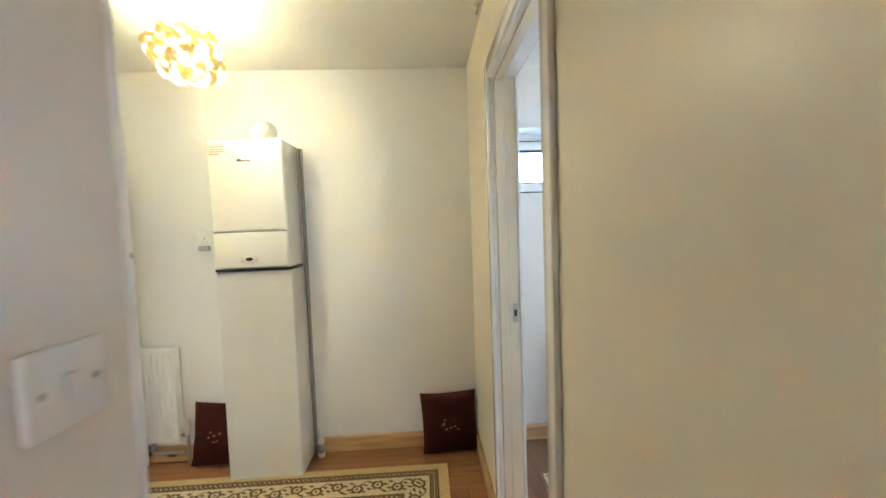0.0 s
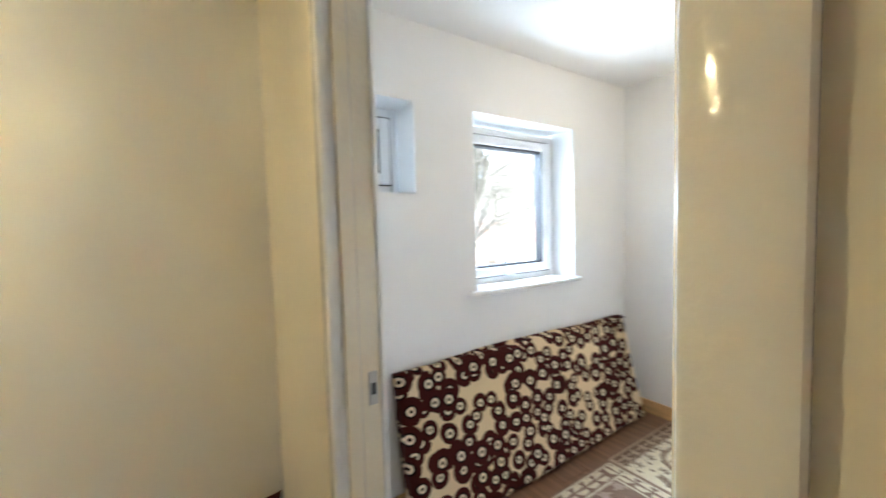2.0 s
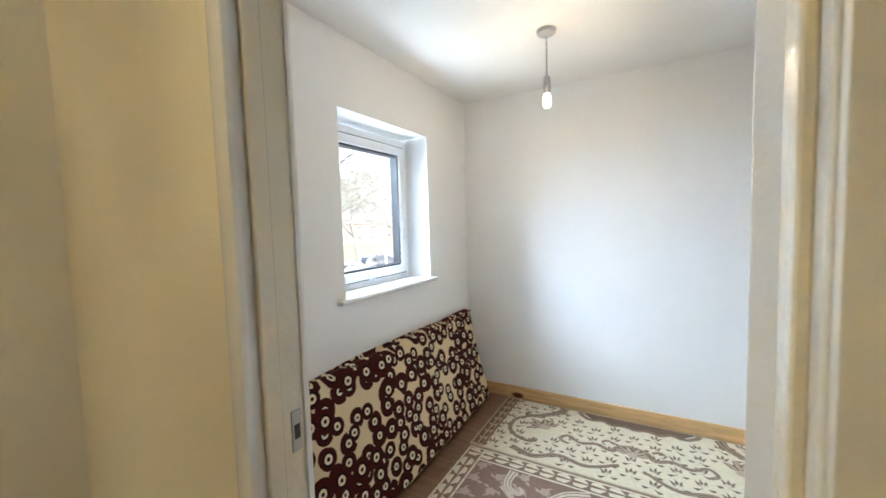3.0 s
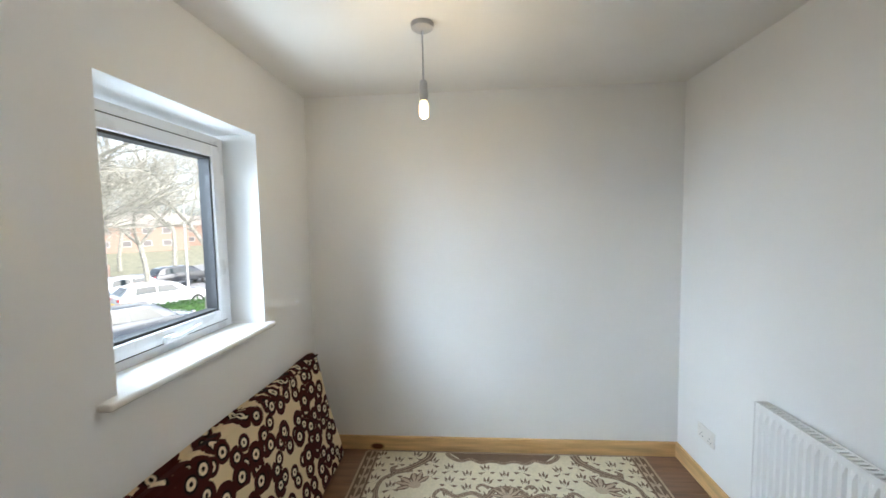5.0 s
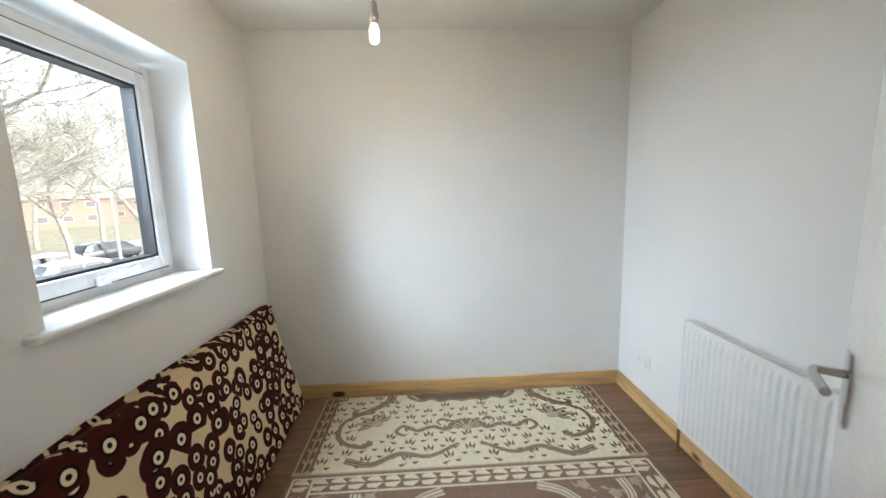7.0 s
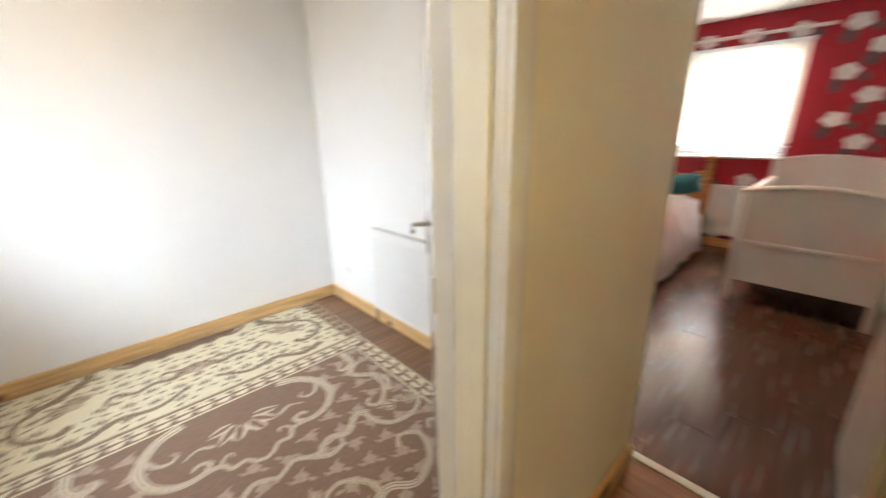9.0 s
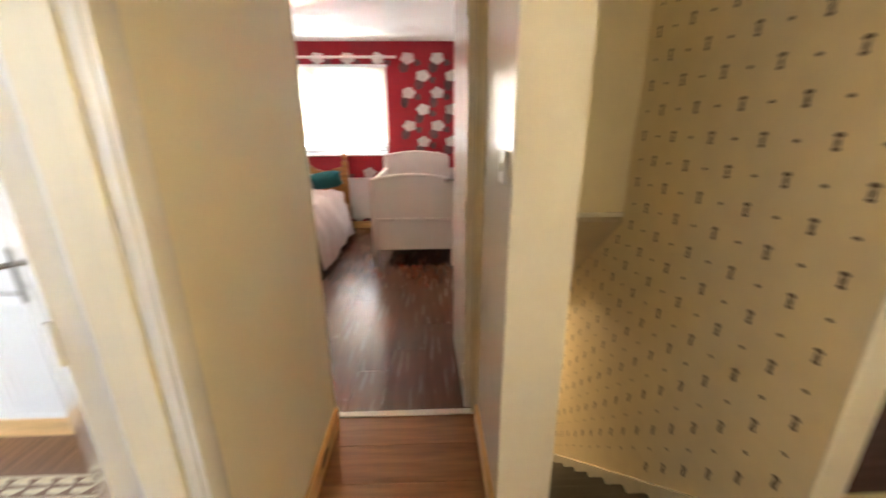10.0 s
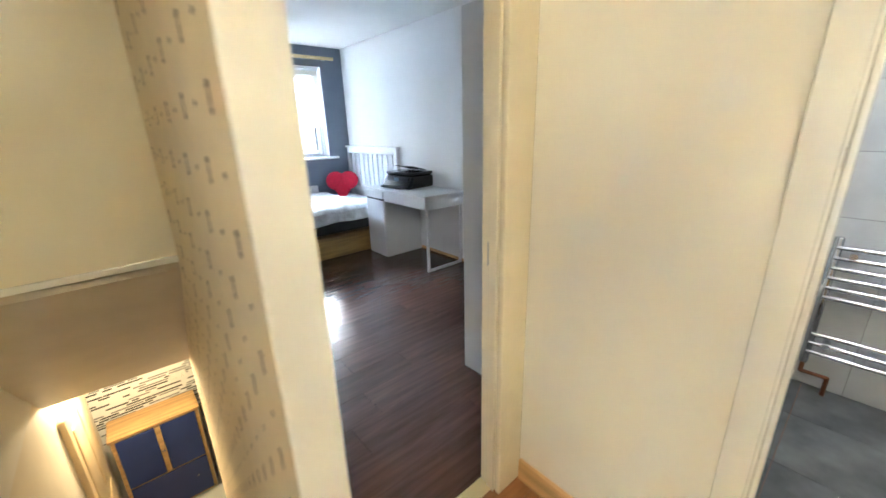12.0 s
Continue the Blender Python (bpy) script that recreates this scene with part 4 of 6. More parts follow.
# light switch on the corridor wall
sw = thing("light_switch", "white plastic light switch on the corridor wall", "switch", pose(-0.303, 0.833, 1.225, 0, 0, 90))
part("back_box", box(-0.041, 0.041, -0.006, 0, -0.041, 0.041, 0.002), PLASTIC, sw)
part("face_plate", box(-0.043, 0.043, -0.014, -0.006, -0.043, 0.043, 0.003), PLASTIC, sw)
part("rocker", box(-0.007, 0.007, -0.020, -0.013, -0.013, 0.013, 0.003), PLASTIC, sw)
for x in (-0.03, 0.03):
    part("screw", cyl(bmesh.new(), (x, -0.0148, 0), (x, -0.013, 0), 0.004, n=10), STEEL, sw)

# landing pendant with petal shade
lp2 = thing("petal_pendant", "lit pendant with a globe shade of cream petals", "ceiling light", pose(-0.88, 2.10, H))
cr = bmesh.new()
lathe(cr, [(0.0, -0.03), (0.03, -0.028), (0.045, -0.015), (0.047, 0.0)])
part("ceiling_rose", cr, PLASTIC, lp2)
part("cord", tube(bmesh.new(), [(0, 0, -0.02), (0, 0, -0.14)], 0.003), STEEL, lp2)
PET = mat("cream_petal", (0.62, 0.47, 0.20), 0.5, vary=0.15, scale=40)
pt = PET.node_tree.nodes["Principled BSDF"]
ptr = PET.node_tree.nodes.new("ShaderNodeBsdfTranslucent")
ptr.inputs[0].default_value = (0.95, 0.80, 0.36, 1)
pmx = PET.node_tree.nodes.new("ShaderNodeMixShader")
pmx.inputs[0].default_value = 0.010
PET.node_tree.links.new(pt.outputs[0], pmx.inputs[1])
PET.node_tree.links.new(ptr.outputs[0], pmx.inputs[2])
PET.node_tree.links.new(pmx.outputs[0], PET.node_tree.nodes["Material Output"].inputs[0])
pt.inputs["Roughness"].default_value = 0.6
gb = bmesh.new()
lathe(gb, [(0.0, -0.262), (0.018, -0.256), (0.03, -0.235), (0.03, -0.215), (0.015, -0.185), (0.013, -0.16)])
part("bulb", gb, glow("landing_bulb_glow", (1.0, 0.84, 0.45), 2.0), lp2, "lit bulb")
part("bulb_holder", cyl(bmesh.new(), (0, 0, -0.19), (0, 0, -0.13), 0.018), PLASTIC, lp2)
rng = random.Random(11)
wires = bmesh.new()
for k in range(10):
    a = k * 2 * math.pi / 10
    tube(wires, [(0.125 * math.sin(t) * math.cos(a + t * 0.4), 0.125 * math.sin(t) * math.sin(a + t * 0.4), -0.225 + 0.11 * math.cos(t)) for t in [0.25 + i * 0.42 for i in range(7)]], 0.0022, 5)
part("wire_cage", wires, mat("gold_wire", (0.75, 0.58, 0.25), 0.3, 0.9, bump=0), lp2, "thin gold wire cage")
for k in range(46):
    u = (k + 0.5) / 46
    th = math.acos(1 - 1.86 * u ** 1.2)
    ph = k * 2.39996
    rr = 0.128 + rng.uniform(-0.012, 0.022)
    c = Vector((rr * math.sin(th) * math.cos(ph), rr * math.sin(th) * math.sin(ph), -0.225 + 0.115 * math.cos(th)))
    nrm = Vector((math.sin(th) * math.cos(ph), math.sin(th) * math.sin(ph), math.cos(th)))
    q = nrm.to_track_quat("Z", "Y").to_matrix().to_4x4() @ Euler((rng.uniform(-0.5, 0.5), rng.uniform(-0.5, 0.5), rng.uniform(0, 6.3))).to_matrix().to_4x4()
    pb = bmesh.new()
    cv = pb.verts.new((0, 0, 0.006))
    ring = []
    for i in range(15):
        a = 2 * math.pi * i / 15
        r = 0.028 * (1 + 0.32 * math.cos(3 * a)) * rng.uniform(0.85, 1.1)
        ring.append(pb.verts.new((r * math.cos(a), r * math.sin(a), -0.006 * math.cos(3 * a) + rng.uniform(-0.003, 0.003))))
    for i in range(15):
        pb.faces.new((cv, ring[i], ring[(i + 1) % 15]))
    o = part("petal", pb, PET, lp2, "", True)
    o.matrix_basis = Matrix.Translation(c) @ q

# small ceiling hook by the door
hkb = bmesh.new()
tube(hkb, [(0.345, 2.13, 2.35), (0.345, 2.13, 2.325), (0.338, 2.128, 2.30)], 0.006)
ball(hkb, (0.345, 2.13, 2.345), 0.016, (1, 1, 0.5))
solo("ceiling_hook", hkb, STEEL, "small dark hook with a thread at the ceiling", "hook")

# landing rug
LR_GOLD = mat("gold_rug_edge", (0.56, 0.42, 0.20), 0.95, vary=0.12, scale=60, bump=0.35, bump_scale=400)
LR_BROWN = mat("dark_brown_rug_pile", (0.13, 0.075, 0.03), 0.95, vary=0.2, scale=60, bump=0.35, bump_scale=400)
LR_CREAM = mat("cream_rug_motif", (0.62, 0.52, 0.32), 0.95, vary=0.12, scale=60, bump=0.35, bump_scale=400)
lr = thing("landing_rug", "gold and dark brown rug with cream floral border", "rug", pose(-0.97, 1.84, 0))
RX, RY = 1.13, 0.735
part("rug_base", box(-RX, RX, -RY, RY, 0, 0.010, 0.004), LR_GOLD, lr)
def rug_sheet(name, q, z, material):
    b = bmesh.new()
    poly(b, [(-RX + q, -RY + q, z), (RX - q, -RY + q, z), (RX - q, RY - q, z), (-RX + q, RY - q, z)])
    return part(name, b, material, lr)


LR_TAN = mat("tan_rug_pile", (0.36, 0.26, 0.13), 0.95, vary=0.2, scale=60, bump=0.3, bump_scale=400)
rug_sheet("dark_band", 0.055, 0.0106, LR_BROWN)
rug_sheet("cream_band", 0.105, 0.0110, LR_CREAM)
rug_sheet("brown_band", 0.235, 0.0114, LR_BROWN)
rug_sheet("tan_band", 0.285, 0.0118, LR_TAN)
lm, ln = bmesh.new(), bmesh.new()


def edge_runs(q):
    for sx, sy, L in ((1, 0, RX - q), (0, 1, RY - q)):
        for side in (1, -1):
            yield sx, sy, side, L, (RY if sx else RX) - q


def edge_put(run, s, v, z):
    sx, sy, side, L, off = run
    return (s, side * (off - v), z) if sx else (side * (off - v), s, z)


for run in edge_runs(0.17):
    L = run[3]
    n = int(2 * L / 0.105)
    for i in range(n + 1):
        s0 = -L + 2 * L * i / n
        v0 = 0.012 * (1 if i % 2 else -1)
        for r0, z in ((0.034, 0.0120),):
            poly(lm, [edge_put(run, s0 + r0 * (1 + 0.16 * math.cos(6 * a)) * math.cos(a), v0 + r0 * (1 + 0.16 * math.cos(6 * a)) * math.sin(a), z) for a in [math.pi * t / 10 for t in range(20)]])
        poly(ln, [edge_put(run, s0 + 0.019 * math.cos(a), v0 + 0.019 * math.sin(a), 0.0124) for a in [math.pi * t / 6 for t in range(12)]])
        poly(lm, [edge_put(run, s0 + 0.009 * math.cos(a), v0 + 0.009 * math.sin(a), 0.0127) for a in [math.pi * t / 6 for t in range(12)]])
        if i < n:
            c = s0 + L / n
            for du, dv in ((-0.018, 0.034), (0.018, -0.034), (0.012, 0.016), (-0.012, -0.016)):
                poly(lm, [edge_put(run, c + du + a, dv + b, 0.0120) for a, b in ((-0.020, -0.004), (-0.004, -0.010), (0.020, 0.003), (0.002, 0.010))])
            ribbon(lm, [edge_put(run, s0 + t * 2 * L / n / 8, 0.046 * math.sin(math.pi * (i + t / 8)), 0)[:2] for t in range(9)], 0.007, 0.007, 0.0119)
for q, w in ((0.08, 0.011), (0.068, 0.006), (0.092, 0.006), (0.26, 0.013)):
    for run in edge_runs(q):
        L = run[3]
        n = int(2 * L / 0.026)
        for i in range(n):
            c = -L + (i + 0.5) * 2 * L / n
            poly(ln, [edge_put(run, c + a * w, b * w, 0.0120) for a, b in ((-0.7, 0.0), (-0.1, -0.5), (0.7, 0.0), (0.1, 0.5))])
for i in range(13):
    for j in range(5):
        x, y = -RX + 0.37 + i * 0.127, -RY + 0.37 + j * 0.185 + (0.06 if i % 2 else 0)
        if abs(y) < RY - 0.32:
            tulip(lm if (i + j) % 2 else ln, x, y, 0.052, (i + j) * 0.8, 0.0124)
tagged(part("dark_motif", lm, LR_BROWN, lr), kind="stuff")
tagged(part("cream_motif", ln, LR_CREAM, lr), kind="stuff")

# ---- stairs ----
stairs = thing("staircase", "steep carpeted staircase going down between two walls", "staircase")
GO, RI, Y0 = 0.226, 0.2, 1.03
for k in range(12):
    y1, z = Y0 - GO * k, -RI * (k + 1)
    b = box(-1.265, -0.47, y1 - GO - 0.022, y1 - 0.001, z - 0.05, z, 0.016, 3)
    part("tread", b, CARPET, stairs)
    part("riser", box(-1.265, -0.47, y1 - 0.012, y1 - 0.0005, z - 0.01, z + RI - 0.045, 0.0), CARPET, stairs)
part("riser", box(-1.265, -0.47, Y0 - GO * 12 - 0.012, Y0 - GO * 12, -2.6, -2.44, 0.0), CARPET, stairs)
nz0 = box(-1.265, -0.47, Y0 - 0.03, Y0 + 0.02, -0.05, 0.004, 0.016, 3)
part("top_nosing", nz0, CARPET, stairs)
sb = bmesh.new()
SL = RI / GO
for x0, x1 in ((-1.29, -1.266),):
    for a, b in (((1.02, 0.065), (-1.60, 0.065 - SL * 2.62)),):
        vs = []
        for x in (x0, x1):
            vs.append([sb.verts.new((x, a[0], a[1])), sb.verts.new((x, b[0], b[1])), sb.verts.new((x, b[0], b[1] - 0.34)), sb.verts.new((x, a[0], a[1] - 0.34))])
        sb.faces.new(vs[0])
        sb.faces.new(vs[1][::-1])
        for i in range(4):
            j = (i + 1) % 4
            sb.faces.new((vs[0][i], vs[1][i], vs[1][j], vs[0][j]))
part("string", sb, GLOSSW, stairs, "cream painted stair string")

# wallpaper print on the stairwell wall
pr = bmesh.new()
for j in range(-24, 12):
    for i in range(-20, 2):
        y, z = 0.905 + 0.131 * i, 1.152 + 0.128 * j
        if not (-1.57 < y < 1.0 and z < 2.3 and z > -0.885 * (1.03 - y) + 0.17) or (y < -0.36 and z > 0.86 + 0.9 * (y + 0.383)):
            continue
        x = -1.2885

        def q(y0, y1, z0, z1):
            poly(pr, [(x, y + y0, z + z0), (x, y + y1, z + z0), (x, y + y1, z + z1), (x, y + y0, z + z1)])
        if (i + j) % 2 == 0:
            for a in (-0.0075, 0.0030):
                q(a - 0.0008, a + 0.0053, -0.016, 0.016)
            q(-0.0155, 0.0155, 0.016, 0.024)
            q(-0.009, 0.009, 0.024, 0.029)
            q(-0.0125, 0.0125, -0.024, -0.016)
            q(-0.005, 0.005, -0.028, -0.024)
            q(-0.0028, 0.0028, -0.010, 0.006)
        else:
            q(-0.012, 0.012, -0.004, 0.002)
            q(-0.006, 0.006, 0.002, 0.007)
            q(-0.003, 0.003, -0.009, -0.004)
tagged(part("print_motif", pr, KEYINK, bpy.data.objects["wall_stair_west"]), kind="stuff")
# ---- red bedroom ----
fp = bmesh.new()
lfp = bmesh.new()
rng = random.Random(4)
for j in range(11):
    for i in range(-4, 10):
        x, z = 0.16 + 0.37 * i + (0.185 if j % 2 else 0), 2.16 - 0.20 * j
        if not (-0.40 < x < 2.78) or z < 0.1 or (0.33 < x < 2.1 and 0.92 < z < 2.04):
            continue

        def blob(bm, cx, cz, r, k, y, sq=0.8, ph=0.0):
            poly(bm, [(cx + r * (1 + 0.12 * math.cos(k * a + ph)) * math.cos(a), y, cz + sq * r * (1 + 0.12 * math.cos(k * a + ph)) * math.sin(a)) for a in [2 * math.pi * t / 24 for t in range(24)]])
        blob(fp, x, z, 0.082, 5, -3.3375, 0.82, rng.uniform(0, 6))
        blob(lfp, x + 0.05, z - 0.10, 0.055, 2, -3.3382, 1.3, rng.uniform(0, 6))
        blob(lfp, x - 0.12, z - 0.05, 0.04, 3, -3.3382, 1.0, rng.uniform(0, 6))
tagged(part("flower_print", fp, PETAL, bpy.data.objects["wall_south"]), kind="stuff")
tagged(part("leaf_print", lfp, LEAFGREY, bpy.data.objects["wall_south"]), kind="stuff")
window("window_3", 0.45, 1.98, 1.0, 2.08, -3.42, -1, "white upvc bedroom window behind a blind", split=(1.33,))
struct("window_sill_3", box(0.36, 2.05, -3.45, -3.27, 0.985, 1.015, 0.01), GLOSSW, "white painted window board", "window sill")
BLIND = mat("blind_fabric", (0.86, 0.83, 0.76), 0.7, vary=0.02)
bt_ = BLIND.node_tree
tr = bt_.nodes.new("ShaderNodeBsdfTranslucent")
tr.inputs[0].default_value = (0.95, 0.91, 0.82, 1)
mxs = bt_.nodes.new("ShaderNodeMixShader")
mxs.inputs[0].default_value = 0.36
bt_.links.new(bt_.nodes["Principled BSDF"].outputs[0], mxs.inputs[1])
bt_.links.new(tr.outputs[0], mxs.inputs[2])
bt_.links.new(mxs.outputs[0], bt_.nodes["Material Output"].inputs[0])
bl = thing("venetian_blind", "white slatted blind drawn down over the window", "blind", pose(0, -3.30, 0))
part("head_rail", box(0.42, 2.0, -0.02, 0.02, 2.05, 2.085, 0.004), UPVC, bl)
for k in range(30):
    z = 2.045 - k * 0.0305
    sl = box(0.43, 1.99, -0.0155, 0.0155, -0.0006, 0.0006)
    o = part("slat", sl, BLIND, bl, "", False)
    o.matrix_basis = pose(0, 0, z, 62, 0, 0)
part("bottom_rail", box(0.43, 1.99, -0.012, 0.012, 1.105, 1.12, 0.003), UPVC, bl)
cp = thing("curtain_pole", "white curtain pole above the blind", "curtain pole", pose(0, -3.28, 2.165))
part("pole", cyl(bmesh.new(), (0.3, 0, 0), (2.3, 0, 0), 0.016), PLASTIC, cp)
part("bracket", box(1.1, 1.13, -0.06, 0.0, -0.02, 0.02, 0.003), STEEL, cp)

LINEN = mat("pale_pink_bedding", (0.66, 0.58, 0.58), 0.85, vary=0.06, scale=10, bump=0.3, bump_scale=25)
PINEWOOD = wood("orange_pine", (0.42, 0.18, 0.05), 0.35, axis=0, rand=0)
bed = thing("bed", "pine bed with pale pink duvet and pillows", "bed", pose(1.02, -1.40, 0))
hbm = bmesh.new()
n = 24
tops = [(i / n * 1.35, 0.80 + 0.14 * math.sin(math.pi * i / n) ** 2 + (0.06 * math.cos(4 * math.pi * i / n))) for i in range(n + 1)]
for (xa, za), (xb, zb) in zip(tops, tops[1:]):
    va = [hbm.verts.new(p) for p in ((xa, -1.86, 0.45), (xb, -1.86, 0.45), (xb, -1.86, zb), (xa, -1.86, za), (xa, -1.82, 0.45), (xb, -1.82, 0.45), (xb, -1.82, zb), (xa, -1.82, za))]
    for f in ((0, 1, 2, 3), (4, 5, 6, 7), (3, 2, 6, 7), (0, 1, 5, 4)):
        hbm.faces.new([va[i] for i in f])
part("headboard", hbm, PINEWOOD, bed, "curved orange pine headboard")
for x in (0.0, 1.38):
    ps = bmesh.new()
    bx(ps, x - 0.035, x + 0.035, -1.88, -1.81, 0, 0.93, 0.006)
    ball(ps, (x, -1.845, 0.98), 0.04, (1, 1, 1.2))
    part("head_post", ps, PINEWOOD, bed)
    part("foot_post", box(x - 0.035, x + 0.035, -0.03, 0.04, 0, 0.44, 0.008), PINEWOOD, bed)
part("foot_rail", box(0.03, 1.35, -0.01, 0.02, 0.20, 0.40, 0.006), PINEWOOD, bed)
part("side_rail", box(-0.015, 0.02, -1.82, -0.03, 0.24, 0.36, 0.004), PINEWOOD, bed)
part("mattress", box(0.02, 1.36, -1.80, -0.04, 0.30, 0.55, 0.05, 4), LINEN, bed)
dv = bmesh.new()
bmesh.ops.create_grid(dv, x_segments=50, y_segments=50, size=0.5)
for q in dv.verts:
    u, t = q.co.x + 0.5, q.co.y + 0.5
    x, y = -0.14 + u * 1.6, -1.45 + t * 1.42
    edge = max(0, 0.10 - (x + 0.04)) / 0.14 if x < 0.06 else 0
    drop = min(1, edge) ** 0.7
    z = 0.63 + 0.05 * noise.noise(Vector((x * 4, y * 4, 1.5))) + 0.02 * noise.noise(Vector((x * 11, y * 11, 4)))
    if x < 0.06:
        f = min(1, (0.06 - x) / 0.20)
        q.co = Vector((0.06 - 0.19 * math.sin(f * math.pi / 2) ** 0.6 + 0.04 * noise.noise(Vector((y * 6, f * 2, 0))), y, z - f * 0.56))
    else:
        q.co = Vector((x, y, z - 0.05 * max(0, (t - 0.92) / 0.08)))
part("duvet", dv, LINEN, bed)
cushion("pillow", 0.60, 0.40, 0.16, "pale pillow lying at the head of the bed", pose(1.52, -3.0, 0.62, -62, 0, 0), 3.0, LINEN, False)
cushion("teal_cushion", 0.36, 0.30, 0.14, "teal cushion lying on the bed", pose(1.16, -2.86, 0.66, -55, 8, 12), 5.0, mat("teal_cloth", (0.01, 0.16, 0.19), 0.7, vary=0.1), False)
COTW = mat("cot_white_paint", (0.76, 0.70, 0.65), 0.35, vary=0.02)


def cot_end(parent, y, z1, arch):
    bm = bmesh.new()
    n = 16
    for i in range(n):
        xa, xb = i / n * 0.76, (i + 1) / n * 0.76
        za, zb = z1 + arch * math.sin(math.pi * i / n), z1 + arch * math.sin(math.pi * (i + 1) / n)
        vs = [bm.verts.new(p) for p in ((xa, y, 0.18), (xb, y, 0.18), (xb, y, zb), (xa, y, za), (xa, y - 0.025, 0.18), (xb, y - 0.025, 0.18), (xb, y - 0.025, zb), (xa, y - 0.025, za))]
        for f in ((0, 1, 2, 3), (4, 5, 6, 7), (3, 2, 6, 7), (0, 1, 5, 4)):
            bm.faces.new([vs[k] for k in f])
    part("end_panel", bm, COTW, parent)
    cap = bmesh.new()
    tube(cap, [(-0.02 + i / 12 * 0.80, y - 0.012, z1 + arch * math.sin(math.pi * i / 12)) for i in range(13)], 0.018, 10)
    part("top_rail", cap, COTW, parent)
    part("lower_rail", box(0.0, 0.76, y - 0.03, y + 0.006, 0.47, 0.50, 0.004), COTW, parent)
    for x in (-0.02, 0.76):
        part("leg", box(x - 0.022, x + 0.022, y - 0.035, y + 0.01, 0, z1 - 0.005, 0.006), COTW, parent)


cot = thing("baby_cot", "white painted wooden cot with arched end panels", "cot", pose(-0.30, -1.72, 0))
cot_end(cot, 0, 0.86, 0.05)
cot_end(cot, -1.25, 1.0, 0.05)
for k in range(14):
    part("bar", cyl(bmesh.new(), (0.75, -0.08 - k * 0.085, 0.30), (0.75, -0.08 - k * 0.085, 0.82), 0.009, n=8), COTW, cot)
part("side_rail", box(0.73, 0.77, -1.25, -0.02, 0.82, 0.86, 0.006), COTW, cot)
part("side_rail", box(0.73, 0.77, -1.25, -0.02, 0.27, 0.31, 0.006), COTW, cot)
part("cot_base", box(0.0, 0.73, -1.23, -0.02, 0.30, 0.42, 0.02), LINEN, cot)
flush_door("open_door", 0.66, 1.965, "gloss white flush door standing open into the red bedroom", pose(-0.262, 0.335, 0, 0, 0, -89), CORRIDOR_GLOSS, 1.02)
rdl = radiator("radiator", 0.9, 0.55, "white panel radiator under the bedroom window", pose(1.0, -3.325, 0.15, 0, 0, 180))
rl = thing("red_ceiling_shade", "bright red drum lampshade hanging from the ceiling", "ceiling light", pose(1.13, -1.5, H))
sh = bmesh.new()
lathe(sh, [(0.15, -0.26), (0.155, -0.52)])
REDSHADE = mat("red_shade_cloth", (0.75, 0.02, 0.01), 0.6, vary=0.05)
rtr = REDSHADE.node_tree.nodes.new("ShaderNodeBsdfTranslucent")
rtr.inputs[0].default_value = (0.9, 0.03, 0.012, 1)
rmx = REDSHADE.node_tree.nodes.new("ShaderNodeMixShader")
rmx.inputs[0].default_value = 0.5
REDSHADE.node_tree.links.new(REDSHADE.node_tree.nodes["Principled BSDF"].outputs[0], rmx.inputs[1])
REDSHADE.node_tree.links.new(rtr.outputs[0], rmx.inputs[2])
REDSHADE.node_tree.links.new(rmx.outputs[0], REDSHADE.node_tree.nodes["Material Output"].inputs[0])
o = part("shade", sh, REDSHADE, rl)
so = o.modifiers.new("thick", "SOLIDIFY")
so.thickness = 0.003
rim = bmesh.new()
lathe(rim, [(0.157, -0.535), (0.158, -0.515), (0.154, -0.515)])
part("shade_rim", rim, BRASS, rl, "pale gold rim")
part("cord", cyl(bmesh.new(), (0, 0, -0.26), (0, 0, 0), 0.003), PLASTIC, rl)
part("spider", box(-0.15, 0.15, -0.003, 0.003, -0.265, -0.26), STEEL, rl)
lamp("red_shade_bulb", "POINT", pose(1.13, -1.5, H - 0.40), 3, (1.0, 0.75, 0.45), 0.03)

# ---- grey bedroom ----
struct("wall_bedroom_south", box(-3.75, -1.37, -3.337, -3.33, 0.0, 1.0), GREYBLUE, "blue-grey painted window wall", "wall")
gw = bmesh.new()
bx(gw, -3.75, -3.45, -3.337, -3.33, 1.0, H)
bx(gw, -2.2, -1.37, -3.337, -3.33, 1.0, H)
bx(gw, -3.45, -2.2, -3.337, -3.33, 2.12, H)
struct("wall_bedroom_south_upper", gw, GREYBLUE, "blue-grey painted window wall", "wall")
window("window_4", -3.45, -2.2, 1.0, 2.12, -3.44, -1, "white upvc bedroom window with raised blind")
struct("window_sill_4", box(-3.55, -2.1, -3.46, -3.24, 0.985, 1.015, 0.01), GLOSSW, "white painted window board", "window sill")
b4 = thing("venetian_blind", "white slatted blind with open slats", "blind", pose(0, -3.38, 0))
part("head_rail", box(-3.44, -2.21, -0.02, 0.02, 2.08, 2.115, 0.004), UPVC, b4)
for k in range(26):
    o = part("slat", box(-3.43, -2.22, -0.012, 0.012, -0.0006, 0.0006), BLIND, b4, "", False)
    o.matrix_basis = pose(0, 0, 2.06 - k * 0.026, 58, 0, 0)
cp2 = thing("curtain_pole", "pale wooden curtain pole above the window", "curtain pole", pose(0, -3.26, 2.21))
part("pole", cyl(bmesh.new(), (-3.6, 0, 0), (-2.0, 0, 0), 0.02), BRASS, cp2)
part("bracket", box(-3.5, -3.47, -0.07, 0, -0.02, 0.02, 0.003), STEEL, cp2)
